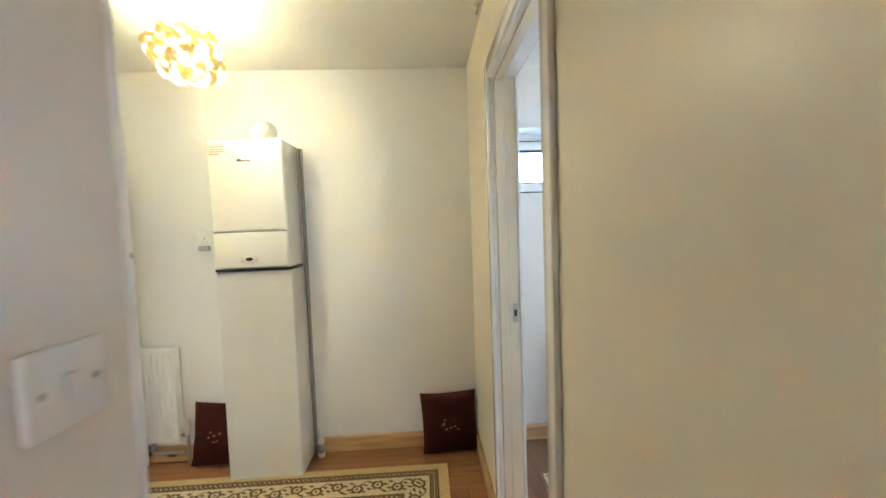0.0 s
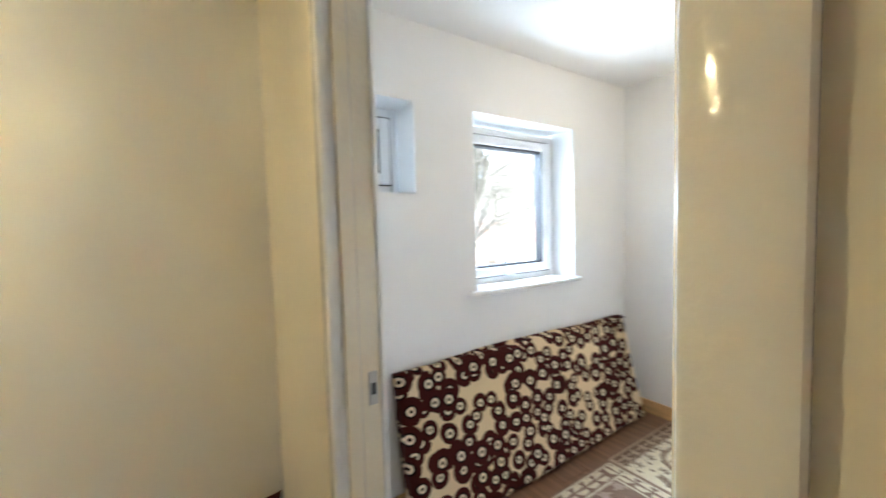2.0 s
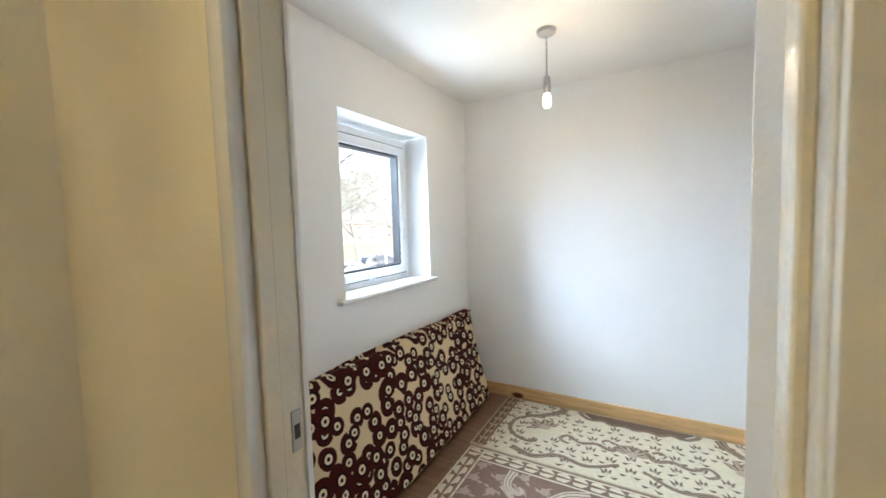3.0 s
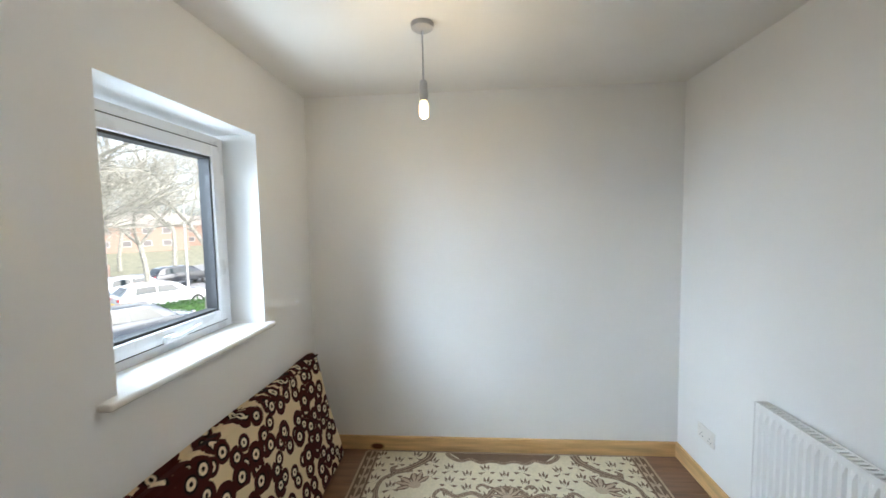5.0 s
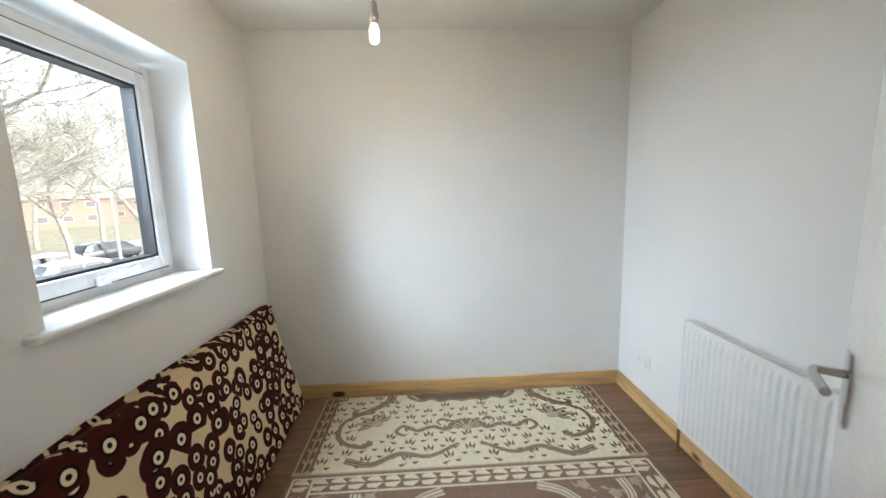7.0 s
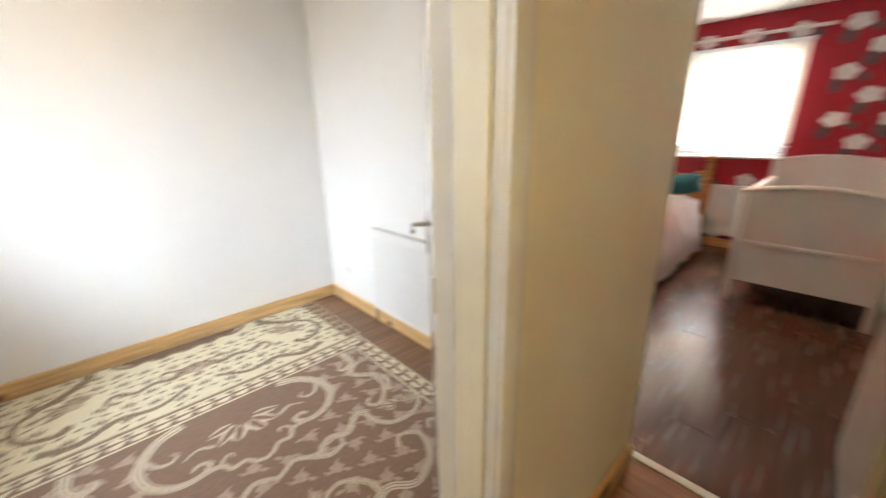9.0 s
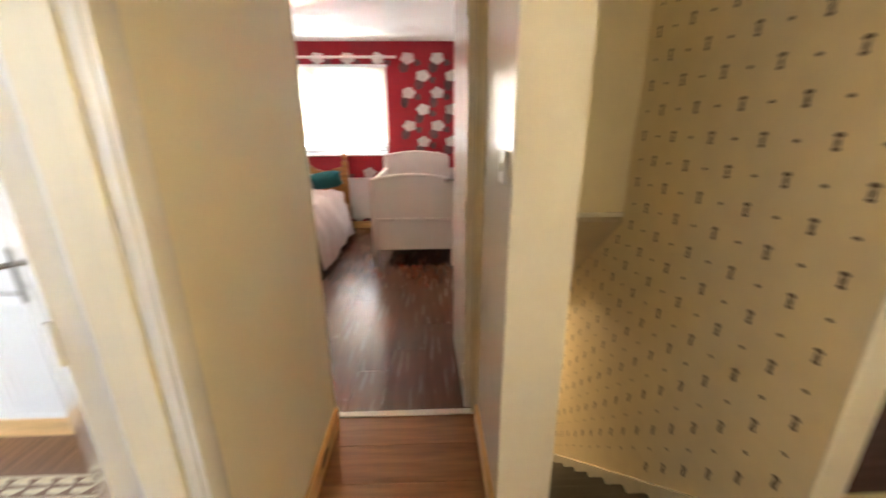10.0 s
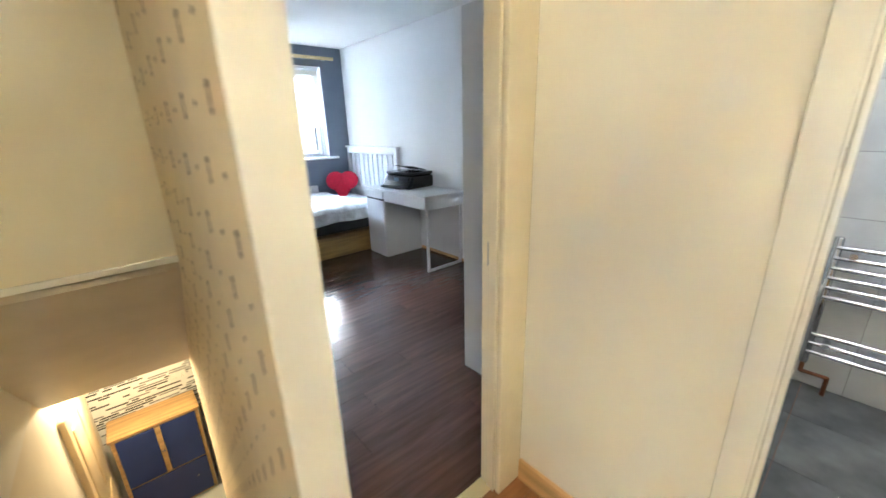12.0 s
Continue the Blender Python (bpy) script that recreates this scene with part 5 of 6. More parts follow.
DESKW = mat("white_desk_lacquer", (0.80, 0.80, 0.80), 0.35, vary=0.015)
dk_ = thing("desk", "white desk with drawer cabinet and steel loop leg", "desk", pose(-3.74, -2.07, 0))
part("desktop", box(0, 0.50, 0, 1.05, 0.725, 0.75, 0.003, 1), DESKW, dk_)
part("apron", box(0.01, 0.485, 0.36, 1.045, 0.62, 0.724, 0.003, 1), DESKW, dk_)
part("drawer_front", box(0.487, 0.50, 0.36, 1.045, 0.632, 0.722, 0.003, 1), DESKW, dk_)
part("cabinet_body", box(0.01, 0.485, 0.005, 0.335, 0.0, 0.724, 0.003, 1), DESKW, dk_)
part("cabinet_door", box(0.487, 0.502, 0.005, 0.335, 0.01, 0.625, 0.003, 1), DESKW, dk_)
part("cabinet_drawer", box(0.487, 0.502, 0.005, 0.335, 0.645, 0.722, 0.003, 1), DESKW, dk_)
part("drawer_gap", box(0.480, 0.492, 0.005, 0.335, 0.625, 0.645), GASKET, dk_)
lgm = bmesh.new()
for y in (1.0,):
    bx(lgm, 0.44, 0.465, y, y + 0.025, 0.0, 0.62, 0.004)
    bx(lgm, 0.02, 0.045, y, y + 0.025, 0.0, 0.62, 0.004)
    bx(lgm, 0.045, 0.44, y, y + 0.025, 0.0, 0.025, 0.004)
part("loop_leg", lgm, DESKW, dk_, "white steel loop leg")
PRNB = mat("black_printer_gloss", (0.014, 0.014, 0.016), 0.22, vary=0.1)
prn = thing("printer", "black desktop printer on the desk", "printer", pose(-3.70, -1.93, 0.75, 0, 0, 6))
pb_ = box(0.0, 0.36, 0.0, 0.44, 0.0, 0.13, 0.025, 3)
for v in pb_.verts:
    if v.co.x > 0.3 and v.co.z > 0.06:
        v.co.x -= 0.05
part("printer_body", pb_, PRNB, prn)
part("scanner_lid", box(0.0, 0.30, 0.01, 0.43, 0.132, 0.165, 0.012, 3), PRNB, prn)
rt = part("rear_tray", box(0.0, 0.20, 0.08, 0.36, 0.0, 0.008, 0.003, 1), PRNB, prn)
rt.matrix_basis = pose(0.03, 0, 0.168, 0, -14, 0)
part("control_panel", box(0.30, 0.33, 0.06, 0.38, 0.060, 0.125, 0.006), mat("printer_panel", (0.06, 0.06, 0.065), 0.2), prn)
part("screen", box(0.328, 0.333, 0.18, 0.25, 0.075, 0.112, 0.002), mat("printer_screen", (0.10, 0.14, 0.18), 0.1), prn)
part("paper_tray", box(0.30, 0.43, 0.07, 0.37, 0.012, 0.03, 0.004), DARKPL, prn)
bd3 = thing("single_bed", "white slatted-headboard bed with printed bedding", "bed", pose(-3.74, -3.30, 0))
DUV = mat("printed_duvet", (0.66, 0.68, 0.70), 0.85, vary=0.35, scale=9, bump=0.3, bump_scale=25)
part("base_drawer", box(0.05, 1.95, 0.02, 1.15, 0.0, 0.24, 0.006), wood("oak_drawer", (0.42, 0.27, 0.10), 0.5, axis=0, rand=0), bd3, "oak coloured base")
part("side_rail", box(0.0, 2.0, 1.15, 1.18, 0.28, 0.40, 0.005), DARKPL, bd3)
part("mattress", box(0.03, 1.97, 0.02, 1.16, 0.30, 0.50, 0.05, 4), DUV, bd3)
dq = bmesh.new()
bmesh.ops.create_grid(dq, x_segments=40, y_segments=30, size=0.5)
for q in dq.verts:
    u, t = q.co.x + 0.5, q.co.y + 0.5
    f = max(0, (t - 0.82) / 0.18)
    q.co = Vector((0.45 + u * 1.54, 0.0 + min(t, 0.86) * 1.38 + 0.02 * noise.noise(Vector((u * 9, t * 5, 0))), 0.55 + 0.03 * noise.noise(Vector((u * 6, t * 6, 3))) - f * 0.16))
part("duvet", dq, DUV, bd3)
hb3 = bmesh.new()
for y in (0.0, 1.15):
    bx(hb3, -0.0, 0.045, y, y + 0.05, 0, 1.14, 0.005)
bx(hb3, 0.0, 0.045, 0.05, 1.15, 1.05, 1.12, 0.005)
bx(hb3, -0.0, 0.06, -0.02, 1.22, 1.12, 1.145, 0.005)
bx(hb3, 0.0, 0.04, 0.05, 1.15, 0.55, 0.62, 0.005)
for k in range(9):
    bx(hb3, 0.01, 0.03, 0.11 + k * 0.115, 0.16 + k * 0.115, 0.62, 1.05, 0.003, 1)
part("headboard", hb3, DESKW, bd3, "white slatted headboard")
hr = bmesh.new()
for s in (1, -1):
    ball(hr, (0.0, s * 0.085, 0.22), 0.13, (0.45, 1, 1), 18)
cone = bmesh.ops.create_cone(hr, cap_ends=True, segments=20, radius1=0.02, radius2=0.20, depth=0.26, matrix=Matrix.Translation((0, 0, 0.09)) @ Matrix.Diagonal((0.28, 1, 1, 1)))
solo("heart_cushion", hr, mat("red_plush", (0.55, 0.01, 0.04), 0.9, vary=0.1, scale=40), "red plush heart cushion at the head of the bed", "cushion", m=pose(-3.46, -3.08, 0.50, 0, -26, 60))
wr = thing("wardrobe", "tall pale grey wardrobe beside the bedroom door", "wardrobe", pose(-3.05, 0.27, 0))
WARD = mat("grey_wardrobe_laminate", (0.60, 0.60, 0.60), 0.4, vary=0.02)
part("carcass", box(0.0, 0.555, 0.02, 0.52, 0.0, 1.86, 0.003, 1), WARD, wr)
part("side_panel", box(0.555, 0.57, 0.0, 0.525, 0.0, 1.865, 0.003, 1), WARD, wr)
part("door_panel", box(0.0, 0.275, 0.0, 0.018, 0.05, 1.85, 0.003, 1), WARD, wr)
part("door_panel", box(0.278, 0.553, 0.0, 0.018, 0.05, 1.85, 0.003, 1), WARD, wr)
rg3 = radiator("radiator", 0.7, 0.5, "white panel radiator under the grey window", pose(-2.5, -3.325, 0.15, 0, 0, 180))

# ---- bathroom ----
BTILE = mat("pale_grey_wall_tile", (0.52, 0.53, 0.54), 0.10, vary=0.10, scale=5, bump=0.0, rand=0.05)
FTILE = mat("dark_grey_floor_tile", (0.11, 0.116, 0.117), 0.05, vary=0.35, scale=5, bump=0.02, bump_scale=8, rand=0.12)
GROUT = mat("grey_grout", (0.25, 0.25, 0.25), 0.8)
tw = struct("wall_bath_backing", box(-3.75, -3.69, 0.87, 2.79, 0, H), GROUT, "grouted bathroom wall", "wall")
tb = struct("wall_bath_north", box(-3.69, -2.22, 2.73, 2.79, 0, H), BTILE, "tiled bathroom wall", "wall")
tme = bpy.data.meshes.new("tile")
q = box(-0.006, 0.0, 0.0, 0.597, 0.0, 0.297, 0.001, 1)
q.to_mesh(tme)
q.free()
tme.materials.append(BTILE)
for j in range(8):
    for i in range(4):
        y, z = 0.27 + i * 0.6 + 0.3, j * 0.3
        if z + 0.297 > H:
            continue
        o = new("tile", tme)
        o.parent = tw
        o.matrix_basis = pose(-3.684, y if i else 0.87, z)
        if i == 0:
            o.matrix_basis = pose(-3.684, 0.87, z)
fme = bpy.data.meshes.new("floor_tile")
q = box(0.0, 0.397, 0.0, 0.397, -0.012, 0.0, 0.001, 1)
q.to_mesh(fme)
q.free()
fme.materials.append(FTILE)
for i in range(4):
    for j in range(5):
        o = new("floor_tile", fme)
        o.parent = floor
        o.matrix_basis = pose(-2.14 - 0.4 * (i + 1), 0.87 + 0.4 * j - 0.05, 0.0)
trad = thing("towel_radiator", "chrome ladder towel radiator on the tiled wall", "radiator", pose(-3.62, 1.60, 0.12))
for y in (0.0, 0.50):
    part("upright", box(-0.015, 0.015, y - 0.018, y + 0.018, 0.03, 0.70, 0.010, 3), CHROME, trad)
for z in (0.10, 0.15, 0.20, 0.40, 0.45, 0.50, 0.55, 0.60, 0.65):
    part("rung", cyl(bmesh.new(), (0.008, 0, z), (0.008, 0.50, z), 0.011, n=12), CHROME, trad)
part("valve_pipe", tube(bmesh.new(), [(0, 0.0, 0.03), (0, 0.0, -0.02), (0.0, 0.10, -0.02), (0, 0.10, -0.12)], 0.010), mat("dark_copper", (0.15, 0.06, 0.03), 0.4, 0.8), trad, "dark copper feed pipe")
part("valve_pipe", tube(bmesh.new(), [(0, 0.50, 0.03), (0, 0.50, -0.12)], 0.010), STEEL, trad)
for y, z in ((0.06, 0.62), (0.06, 0.15), (0.44, 0.62), (0.44, 0.15)):
    part("bracket", cyl(bmesh.new(), (-0.064, y, z), (0.024, y, z), 0.014, n=12), CHROME, trad)
tub = thing("bathtub", "white bathtub with grey tiled panel", "bathtub", pose(-3.685, 0.87, 0))
part("tub_rim", box(0, 1.45, 0, 0.69, 0.50, 0.55, 0.02, 3), ENAMEL, tub)
part("front_panel", box(0, 1.45, 0.655, 0.675, 0.0, 0.50, 0.003, 1), BTILE, tub)
ssc = thing("shower_screen", "clear glass shower screen on the bath edge", "shower screen", pose(-3.685, 1.53, 0.55))
g = part("glass_panel", box(0.03, 0.85, -0.004, 0.004, 0.01, 1.45, 0.002, 1), BATHGLASS, ssc)
g.visible_shadow = False
part("wall_channel", box(0.0, 0.03, -0.012, 0.012, 0.0, 1.46, 0.003, 1), CHROME, ssc)
part("seal", box(0.03, 0.85, -0.006, 0.006, 0.0, 0.012), PLASTIC, ssc)
RUBR = mat("dark_red_rubber", (0.022, 0.003, 0.005), 0.8, spec=0.1)
BLKR = mat("black_rubber", (0.008, 0.008, 0.009), 0.8, spec=0.1)
for x, y, a, m, lab in ((-2.43, 1.645, 150, RUBR, "dark red rubber clog"), (-2.53, 1.69, 165, RUBR, "dark red rubber clog"), (-2.32, 1.66, 140, BLKR, "black rubber clog"), (-2.36, 1.755, 150, BLKR, "black rubber clog")):
    sl = thing("slipper", lab + " on the glossy bathroom floor", "slipper", pose(x, y, 0.0, 0, 0, a), "slippers by the bathroom door")
    sole, up, n = bmesh.new(), bmesh.new(), 20
    for bm, rise, top in ((sole, 0.0, 0.026), (up, 0.024, 0.0)):
        rows = []
        for k in range(n + 1):
            u = k / n
            half = 0.034 + 0.013 * math.sin(math.pi * min(1, u * 1.15)) + 0.010 * u
            half *= math.sqrt(max(0.0, 1 - abs(2 * u - 1) ** 5))
            lift = top if bm is sole else 0.020 + 0.050 * math.sin(math.pi * max(0.0, (u - 0.30) / 0.70)) ** 0.6 + 0.012 * (1 - u)
            rows.append([bm.verts.new((-0.115 + 0.23 * u, math.cos(q * math.pi / 8) * half, rise + lift * math.sin(q * math.pi / 8))) for q in range(9)])
        for p, q in zip(rows, rows[1:]):
            for k in range(8):
                bm.faces.new((p[k], p[k + 1], q[k + 1], q[k]))
    part("sole", sole, BLKR, sl)
    part("upper", up, m, sl)
for x, y in ((-2.7, 1.8), (-3.2, 1.8), (-2.7, 2.4), (-3.2, 2.4)):
    dl_ = thing("downlight", "small round chrome ceiling downlight", "downlight", pose(x, y, H), "bathroom downlights")
    part("bezel", lathe(bmesh.new(), [(0.045, -0.003), (0.04, -0.006), (0.032, -0.004)]), CHROME, dl_)
    part("lens", cyl(bmesh.new(), (0, 0, -0.004), (0, 0, -0.001), 0.032), glow("downlight_glow", (1.0, 0.93, 0.82), 8.0), dl_)

# ---- hall below the stairs ----
HW = mat("hall_white_paint", (0.78, 0.74, 0.66), 0.5, vary=0.03)
HFL = mat("pale_hall_floor", (0.62, 0.66, 0.64), 0.3, vary=0.05)
struct("floor_hall", box(-3.75, 2.8, -3.34, 2.79, -2.75, -2.6), HFL, "pale glossy hall floor", "floor")
struct("ceiling_hall", box(-3.75, 2.8, -3.34, -1.60, -0.28, -0.25), HW, "white hall ceiling", "ceiling")
hs = struct("wall_hall_south", box(-3.75, 2.8, -3.10, -3.06, -2.6, -0.28), mat("white_hall_wallpaper", (0.72, 0.74, 0.72), 0.5, vary=0.04), "white hall wall with dark dashed print", "wall")
mo = [bmesh.new(), bmesh.new()]
rng = random.Random(21)
z = -0.36
while z > -1.75:
    x = -2.2
    while x < 0.3:
        L = rng.uniform(0.05, 0.28)
        if rng.random() < 0.62:
            k = rng.random() < 0.55
            poly(mo[k], [(x, -3.058, z), (x + L, -3.058, z), (x + L, -3.058, z + 0.017), (x, -3.058, z + 0.017)])
        x += L + rng.uniform(0.0, 0.08)
    z -= 0.027
tagged(part("dash_print", mo[0], mat("mid_grey_print", (0.24, 0.25, 0.26), 0.5), hs), kind="stuff")
tagged(part("dash_print_dark", mo[1], mat("dark_print_ink", (0.045, 0.045, 0.05), 0.5), hs), kind="stuff")
wall("wall_hall_east", "x", -0.47, -0.38, -3.06, 0.93, -2.6, -0.2, [], HW, HW, "cream painted hall wall beside the stairs")
wall("wall_hall_closet", "x", -1.37, -1.29, -1.6, 1.0, -2.6, -2.599, [], HW, HW, "low plinth of the stair wall")
wall("wall_hall_north", "y", 1.03, 1.10, -1.29, -0.47, -2.6, -0.25, [], HW, HW, "plain wall under the landing")
struct("ceiling_void", box(-1.29, -0.47, -3.34, -1.56, -0.25, 0.0), HW, "plaster soffit over the hall", "ceiling")
cb = thing("shoe_cabinet", "oak cabinet with blue doors and a deep blue drawer", "cabinet", pose(-1.30, -2.70, -2.6))
OAK = wood("pale_oak", (0.52, 0.33, 0.13), 0.4, axis=0, rand=0)
NAVY = mat("navy_panel", (0.025, 0.045, 0.18), 0.4, vary=0.05)
part("carcass", box(0.0, 0.74, -0.35, 0.0, 0.02, 1.12, 0.003, 1), OAK, cb)
part("top_board", box(-0.015, 0.755, -0.355, 0.02, 1.12, 1.145, 0.004), OAK, cb)
part("door", box(0.035, 0.345, 0.0, 0.016, 0.52, 1.10, 0.003, 1), NAVY, cb, "dark blue door")
part("door", box(0.395, 0.705, 0.0, 0.016, 0.52, 1.10, 0.003, 1), NAVY, cb, "dark blue door")
part("drawer", box(0.035, 0.705, 0.0, 0.016, 0.05, 0.50, 0.003, 1), NAVY, cb, "dark blue drawer front")
part("middle_strip", box(0.35, 0.39, 0.0, 0.018, 0.52, 1.10, 0.003, 1), OAK, cb)
for x in (0.362, 0.378):
    part("knob", ball(bmesh.new(), (x, 0.026, 0.80), 0.009), CHROME, cb)
for x in (0.15, 0.59):
    part("drawer_knob", ball(bmesh.new(), (x, 0.022, 0.30), 0.010), CHROME, cb)
shf = thing("shoe_rack", "dark open shoe rack with shoes", "shoe rack", pose(-1.75, -2.72, -2.6))
for k in range(4):
    part("shelf", box(0, 0.42, -0.3, 0, 0.12 + k * 0.2, 0.135 + k * 0.2, 0.002, 1), DARKPL, shf)
for x in (0.0, 0.405):
    part("side", box(x, x + 0.015, -0.3, 0, 0, 0.95, 0.002, 1), DARKPL, shf)
for k in range(3):
    for x in (0.10, 0.28):
        s1 = bmesh.new()
        ball(s1, (0, 0, 0.035), 0.05, (0.8, 1.9, 0.7), 12)
        solo("shoe", s1, mat("grey_green_shoe", (0.12, 0.17, 0.15), 0.6) if k else DARKPL, "grey shoe standing on the dark rack", "shoe", "shoes on the rack", pose(-1.75 + x, -2.86, -2.6 + 0.135 + k * 0.2))
orug = thing("oval_rug", "pale pink oval bath-style rug on the hall floor", "rug", pose(-0.88, -2.30, -2.6))
for k, (s, z, m) in enumerate(((1.0, 0.006, (0.62, 0.55, 0.55)), (0.78, 0.009, (0.45, 0.30, 0.34)), (0.62, 0.012, (0.62, 0.55, 0.55)), (0.3, 0.015, (0.45, 0.32, 0.35)))):
    b = bmesh.new()
    lathe(b, [(0.0, z), (s * 0.98, z), (s, z - 0.004), (s, 0.0)], n=40)
    for q in b.verts:
        q.co.x *= 0.40
        q.co.y *= 0.26
    part("oval_band", b, mat("oval_rug_pile", m, 0.95, vary=0.12, scale=50, bump=0.3, bump_scale=300), orug)
hd = thing("hall_door", "cream panelled hall door on the side wall", "door", pose(-0.475, -1.75, -2.6))
CD = mat("cream_hall_door", (0.70, 0.56, 0.34), 0.4, vary=0.04)
part("leaf", box(-0.04, 0.0, -0.85, 0.0, 0.0, 2.05, 0.004), CD, hd)
for y0, y1 in ((-0.76, -0.48), (-0.38, -0.10)):
    for z0, z1 in ((0.2, 0.9), (1.05, 1.9)):
        part("panel", box(-0.05, -0.038, y0, y1, z0, z1, 0.006), CD, hd)
socket("wall_socket", "steel double socket on the dashed wallpaper", pose(-1.22, -3.058, -1.22, 0, 0, 180))
hl_ = thing("hall_ceiling_light", "small lit globe lamp on the hall ceiling", "ceiling light", pose(-0.62, -1.9, -0.25))
part("base", cyl(bmesh.new(), (0, 0, -0.03), (0, 0, 0), 0.06), PLASTIC, hl_)
part("globe", ball(bmesh.new(), (0, 0, -0.07), 0.05), glow("hall_globe", (1.0, 0.78, 0.40), 6.0), hl_)

# ---- outside, seen through the box room window ----
GZ = -2.75
ASPH = mat("asphalt", (0.22, 0.22, 0.225), 0.85, vary=0.15, scale=3, bump=0.2)
GRASS = mat("winter_grass", (0.19, 0.18, 0.12), 0.9, vary=0.35, scale=2, bump=0.3)
gm = bmesh.new()
bx(gm, -300, 300, 3.2, 600, GZ - 0.3, GZ)
struct("ground", gm, GRASS, "winter grass verge reaching the far houses", "ground")
struct("road", box(-60, 90, 9.0, 33.0, GZ - 0.2, GZ + 0.01), ASPH, "pale wet parking road", "road")
TREEM = mat("winter_bark", (0.31, 0.30, 0.26), 0.9, vary=0.3, scale=8, bump=0.4)


def stick(bm, p, q, r0, r1, n):
    d = (q - p).normalized()
    u = d.orthogonal().normalized()
    w = d.cross(u)
    a = [bm.verts.new(p + (u * math.cos(6.2832 * i / n) + w * math.sin(6.2832 * i / n)) * r0) for i in range(n)]
    b = [bm.verts.new(q + (u * math.cos(6.2832 * i / n) + w * math.sin(6.2832 * i / n)) * r1) for i in range(n)]
    for i in range(n):
        bm.faces.new((a[i], a[(i + 1) % n], b[(i + 1) % n], b[i]))


def tree(name, x, y, h, seed, label):
    rng = random.Random(seed)
    t = thing(name, label, "tree", pose(x, y, GZ))
    trunk, crown = bmesh.new(), bmesh.new()

    def grow(bm, p, d, length, r, depth):
        segs = 3
        for k in range(segs):
            q = p + d * (length / segs)
            stick(bm, p, q, r * (1 - 0.25 * k / segs), r * (1 - 0.25 * (k + 1) / segs), 7 if depth < 2 else 3)
            d = (d + Vector((rng.uniform(-0.18, 0.18), rng.uniform(-0.18, 0.18), rng.uniform(-0.10, 0.12)))).normalized()
            p = q
            if depth >= 1 and depth < 6 and rng.random() < 0.75:
                s = (d + Vector((rng.uniform(-1, 1), rng.uniform(-1, 1), rng.uniform(-0.5, 0.6)))).normalized()
                grow(crown, p, s, length * rng.uniform(0.45, 0.7), max(r * 0.4, 0.005), depth + 1)
        if depth < 6:
            for k in range(3 if depth == 0 else 2):
                a = rng.uniform(0, 6.3)
                s = (d + Vector((math.cos(a), math.sin(a), rng.uniform(-0.2, 0.5))) * (1.1 if depth == 0 else 0.65)).normalized()
                grow(crown if depth else trunk, p, s, length * rng.uniform(0.62, 0.8), max(r * 0.56, 0.005), depth + 1)
    grow(trunk, Vector((0, 0, 0)), Vector((0, 0, 1)), h * 0.34, h * 0.016, 0)
    part("trunk", trunk, TREEM, t, "", False)
    part("crown", crown, TREEM, t, "bare winter twigs", False)


tree("tree", 7.4, 10.8, 11.5, 5, "bare winter tree with spreading branches over the cars")
tree("tree", 12.8, 16.5, 9.0, 8, "bare winter tree beside the parked cars")
tree("tree", 9.4, 13.4, 9.5, 31, "bare winter tree with fine twigs above the road")
tree("tree", 20.5, 20.0, 10.0, 17, "bare winter tree behind the parked cars")
tree("tree", 26.0, 30.0, 11.0, 12, "bare winter tree in front of the houses")
tree("tree", 15.2, 12.6, 9.5, 41, "bare winter tree with fine twigs near the window")
tree("tree", 18.0, 22.5, 11.0, 23, "bare winter tree behind the parked cars")
tree("tree", 31.0, 27.0, 12.0, 29, "bare winter tree beyond the road")
tree("tree", 36.0, 37.0, 13.0, 37, "bare winter tree in front of the houses")
tree("tree", 30.0, 38.0, 12.5, 43, "bare winter tree in front of the houses")
CGLASS = mat("car_glass", (0.02, 0.03, 0.035), 0.06)
TYRE = mat("tyre_rubber", (0.02, 0.02, 0.02), 0.8)
ALLOY = mat("alloy_rim", (0.45, 0.45, 0.46), 0.3, 0.9, bump=0)


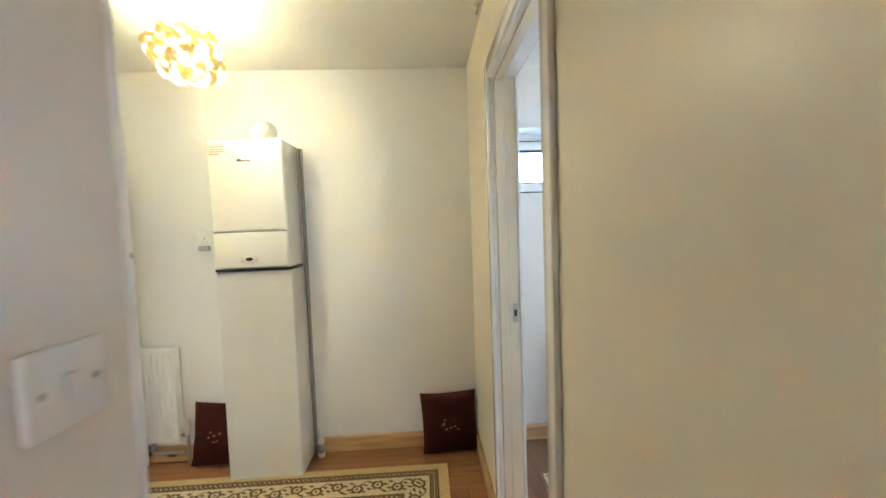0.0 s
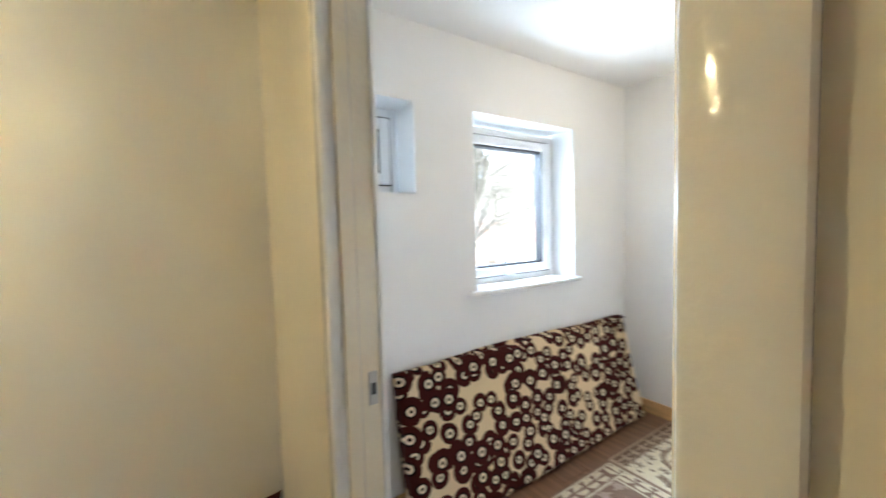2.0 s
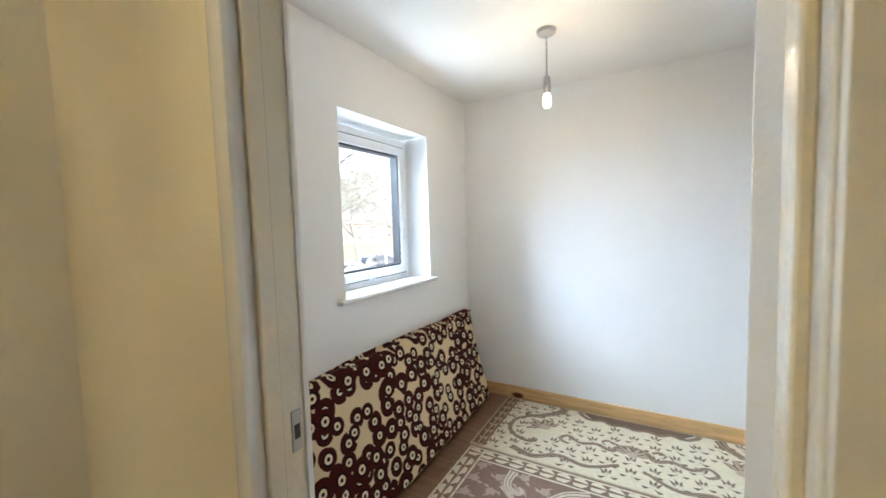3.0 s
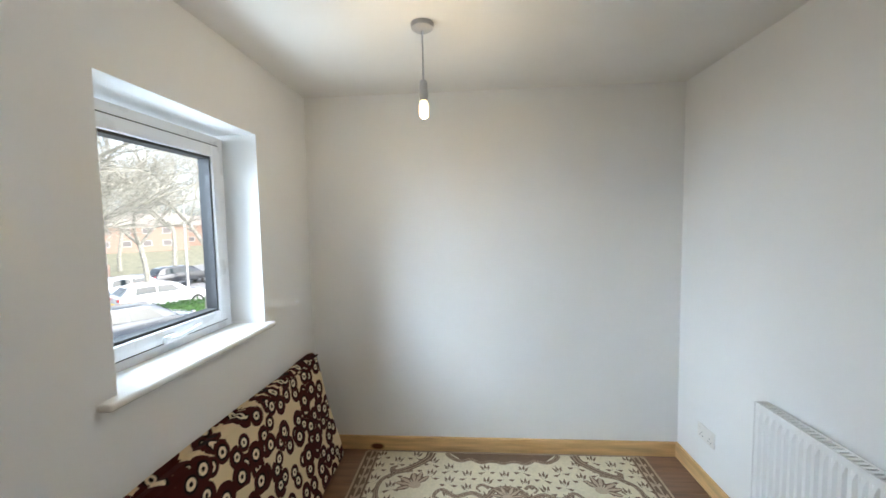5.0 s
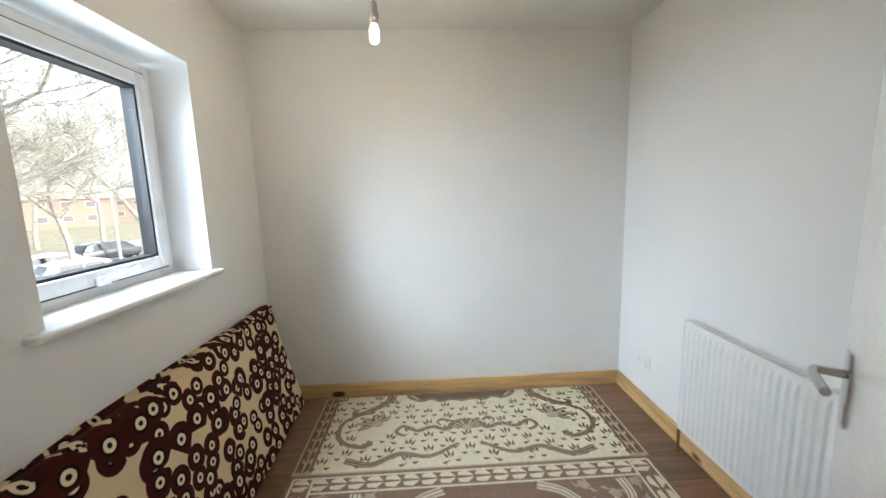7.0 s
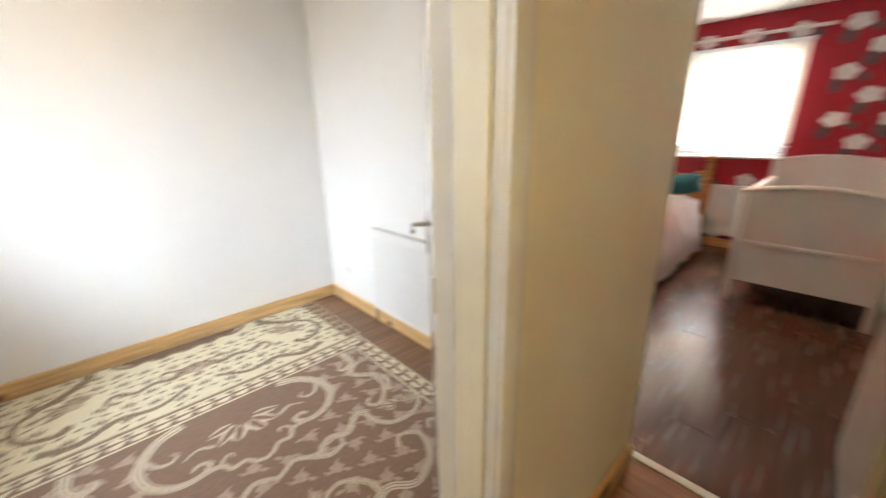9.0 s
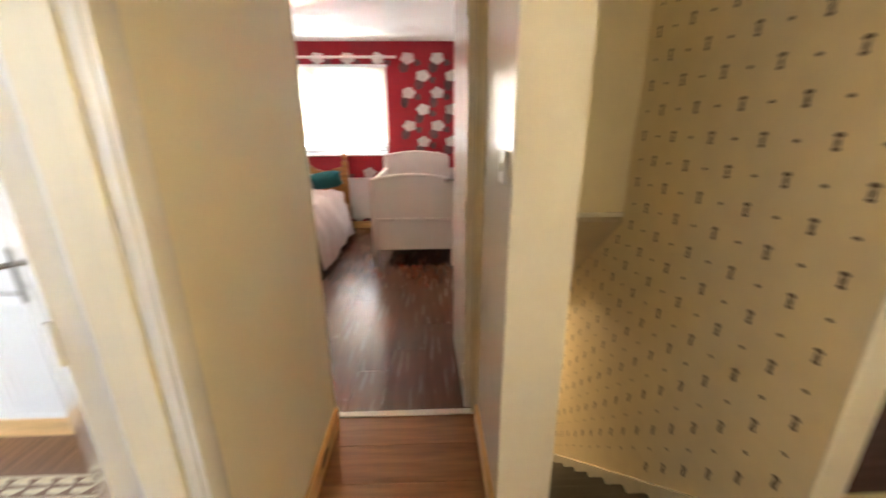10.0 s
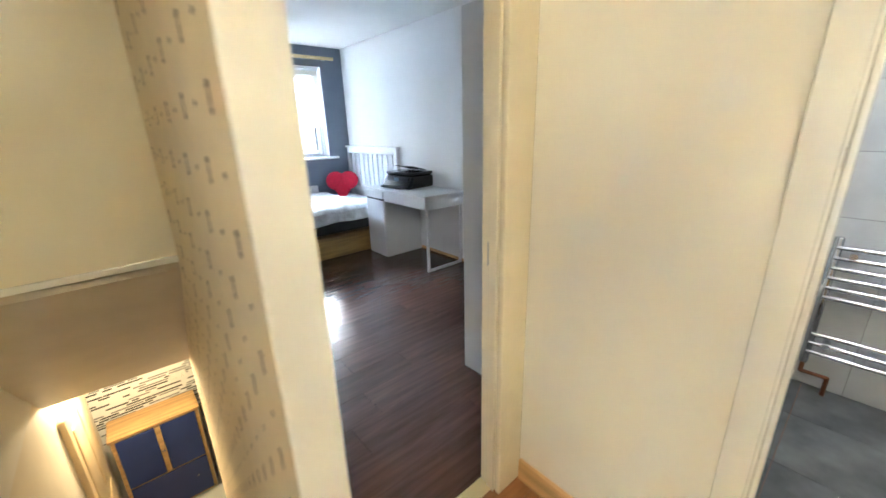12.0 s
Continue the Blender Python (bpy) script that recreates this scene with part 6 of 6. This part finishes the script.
def car(x, y, ang, color, label):
    c = thing("car", label, "car", pose(x, y, GZ, 0, 0, ang), "parked cars")
    paint = mat("car_paint", color, 0.22, 0.3, vary=0.02, coat=0.6)
    low = [(-2.1, 0.35), (-2.12, 0.62), (-2.05, 0.95), (-0.9, 1.0), (0.95, 0.95), (1.75, 0.82), (2.08, 0.62), (2.1, 0.35)]
    roof = [(-2.0, 0.94), (-1.65, 1.36), (-1.2, 1.46), (0.0, 1.47), (0.45, 1.38), (1.05, 0.94)]

    def prism(pts, w0, w1, zmax, bev):
        bm = bmesh.new()
        L = [bm.verts.new((px, (w0 if pz < zmax else w1), pz)) for px, pz in pts]
        R = [bm.verts.new((px, -(w0 if pz < zmax else w1), pz)) for px, pz in pts]
        bm.faces.new(L)
        bm.faces.new(R[::-1])
        k = len(pts)
        for i in range(k):
            bm.faces.new((L[i], L[(i + 1) % k], R[(i + 1) % k], R[i]))
        bmesh.ops.bevel(bm, geom=bm.edges[:], offset=bev, segments=3, affect="EDGES", profile=0.5)
        return bm
    part("body", prism(low, 0.88, 0.84, 0.9, 0.07), paint, c)
    part("cabin", prism(roof, 0.80, 0.62, 1.0, 0.04), paint, c)
    for s in (1, -1):
        for x0, x1 in ((-1.45, -0.55), (-0.48, 0.45)):
            bm = bmesh.new()
            t0, t1 = x0 + (0.10 if x0 < -1 else 0), x1 - (0.30 if x1 > 0 else 0)
            vs = [(x0, s * 0.785, 0.98), (x1 + (0.10 if x1 > 0 else 0), s * 0.785, 0.98), (t1, s * 0.675, 1.34), (t0, s * 0.675, 1.34)]
            poly(bm, [(p[0], p[1] + s * 0.015, p[2]) for p in vs])
            part("side_window", bm, CGLASS, c)
    bm = bmesh.new()
    poly(bm, [(-1.99, -0.62, 1.01), (-1.99, 0.62, 1.01), (-1.69, 0.52, 1.34), (-1.69, -0.52, 1.34)])
    part("rear_window", bm, CGLASS, c)
    bm = bmesh.new()
    poly(bm, [(1.02, -0.68, 1.0), (1.02, 0.68, 1.0), (0.52, 0.56, 1.37), (0.52, -0.56, 1.37)])
    part("windscreen", bm, CGLASS, c)
    for s in (1, -1):
        part("tail_light", box(-2.13, -2.04, s * 0.62 - 0.14, s * 0.62 + 0.14, 0.72, 0.86, 0.02), mat("tail_lens", (0.4, 0.02, 0.02), 0.2), c)
        part("headlight", box(1.95, 2.06, s * 0.60 - 0.16, s * 0.60 + 0.16, 0.62, 0.76, 0.02), CHROME, c)
        for wx in (-1.3, 1.3):
            w = part("wheel", cyl(bmesh.new(), (wx, s * 0.72, 0.31), (wx, s * 0.90, 0.31), 0.31, n=24), TYRE, c)
            part("rim", cyl(bmesh.new(), (wx, s * 0.895, 0.31), (wx, s * 0.908, 0.31), 0.20, n=20), ALLOY, w)
    part("number_plate", box(-2.14, -2.11, -0.26, 0.26, 0.50, 0.61, 0.003, 1), mat("yellow_plate", (0.70, 0.52, 0.05), 0.5), c, "yellow rear number plate")


car(21.9, 22.0, -28, (0.42, 0.48, 0.56), "silver hatchback parked with its rear to the house")
car(19.4, 18.2, -30, (0.66, 0.68, 0.70), "pale silver saloon parked in the row")
car(13.6, 14.2, -32, (0.07, 0.085, 0.11), "dark blue car parked close to the house")
car(27.5, 23.6, -25, (0.04, 0.045, 0.055), "dark people carrier parked across the road")
hg = bmesh.new()
rng = random.Random(9)
for k in range(1600):
    px, py, pz = rng.uniform(-1.6, 1.6), rng.uniform(-0.5, 0.5), rng.uniform(0.05, 0.95)
    if abs(py) < 0.35 and pz < 0.8 and abs(px) < 1.4:
        continue
    s = rng.uniform(0.05, 0.11)
    a = Euler((rng.uniform(0, 6), rng.uniform(0, 6), rng.uniform(0, 6))).to_matrix()
    poly(hg, [tuple(Vector((px, py, pz)) + a @ Vector(v)) for v in ((-s, 0, 0), (0, s * 0.5, 0), (s, 0, 0), (0, -s * 0.5, 0))])
bx(hg, -1.4, 1.4, -0.38, 0.38, 0.0, 0.8)
solo("hedge", hg, mat("hedge_leaf", (0.05, 0.12, 0.03), 0.7, vary=0.4, scale=10), "low clipped green hedge beside the cars", "hedge", m=pose(16.9, 14.6, GZ, 0, 0, -40), smooth=False)
fn = thing("fence", "weathered wooden fence along the parking", "fence", pose(19.0, 27.5, GZ, 0, 0, -25))
FW = mat("weathered_fence_wood", (0.17, 0.15, 0.12), 0.9, vary=0.3, scale=5)
for k in range(40):
    part("slat", box(k * 0.14 - 2.0, k * 0.14 - 1.89, -0.01, 0.01, 0.05, 1.15, 0.0), FW, fn, "", False)
for z in (0.3, 0.9):
    part("rail", box(-2.0, 3.6, 0.01, 0.05, z, z + 0.09), FW, fn, "", False)
sl_ = thing("street_lamp", "slim grey street lamp post behind the cars", "street lamp", pose(26.3, 22.2, GZ))
part("post", cyl(bmesh.new(), (0, 0, 0), (0, 0, 7.0), 0.09, 0.05), mat("galvanised_post", (0.5, 0.5, 0.5), 0.5, 0.4), sl_)
part("lantern", box(-0.5, 0.05, -0.08, 0.08, 6.95, 7.08, 0.02), GREYPL, sl_)
HGLASS = mat("house_glass", (0.16, 0.15, 0.15), 0.2)
BRK = mat("red_brick", (0.30, 0.21, 0.17), 0.85, vary=0.2, scale=12)
ROOF = mat("brown_roof_tile", (0.24, 0.21, 0.19), 0.85, vary=0.2, scale=10)


def house(x, y, ang, w, label):
    h = thing("house", label, "house", pose(x, y, GZ, 0, 0, ang), "houses across the road")
    part("wall", box(-w / 2, w / 2, 0, 7, 0, 4.9), BRK, h, "", False)
    bm = bmesh.new()
    a = [bm.verts.new(p) for p in ((-w / 2 - 0.3, -0.4, 4.8), (w / 2 + 0.3, -0.4, 4.8), (w / 2 + 0.3, 3.5, 7.2), (-w / 2 - 0.3, 3.5, 7.2), (w / 2 + 0.3, 7.4, 4.8), (-w / 2 - 0.3, 7.4, 4.8))]
    for f in ((0, 1, 2, 3), (3, 2, 4, 5), (0, 3, 5), (1, 4, 2), (0, 5, 4, 1)):
        bm.faces.new([a[i] for i in f])
    part("roof", bm, ROOF, h, "", False)
    for i in range(int(w / 3)):
        for z in (1.0, 3.3):
            wd = part("window", box(-w / 2 + 0.8 + i * 3, -w / 2 + 2.2 + i * 3, -0.04, 0.02, z, z + 1.1), GREYPL, h, "", False)
            part("pane", box(-w / 2 + 0.9 + i * 3, -w / 2 + 2.1 + i * 3, -0.05, -0.03, z + 0.1, z + 1.0), HGLASS, wd, "", False)


house(62, 66, -45, 26, "row of red brick houses beyond the trees")
house(92, 58, -60, 26, "red brick houses far behind the bare trees")
house(34, 92, -25, 26, "red brick houses far across the green")
struct("wall_garden", box(24, 32, 34, 34.3, GZ, GZ + 1.1), BRK, "low red brick garden wall", "wall")
planks(0.37, 2.805, 0.36, 2.79, "y", 0.19, 1.2, LAM_BOX, seed=2)
planks(-2.12, 0.37, 1.03, 2.79, "x", 0.19, 1.2, LAM_LAND, seed=3)
planks(-0.30, 0.37, 0.36, 1.03, "x", 0.19, 1.2, LAM_LAND, seed=4)
planks(-2.12, -1.29, 0.88, 1.03, "x", 0.15, 1.2, LAM_LAND, seed=5)
planks(-0.42, 2.2, -3.34, 0.36, "y", 0.19, 1.2, LAM_RED, seed=6)
planks(-3.75, -1.37, -3.34, 0.87, "x", 0.19, 1.2, LAM_GREY, seed=7)
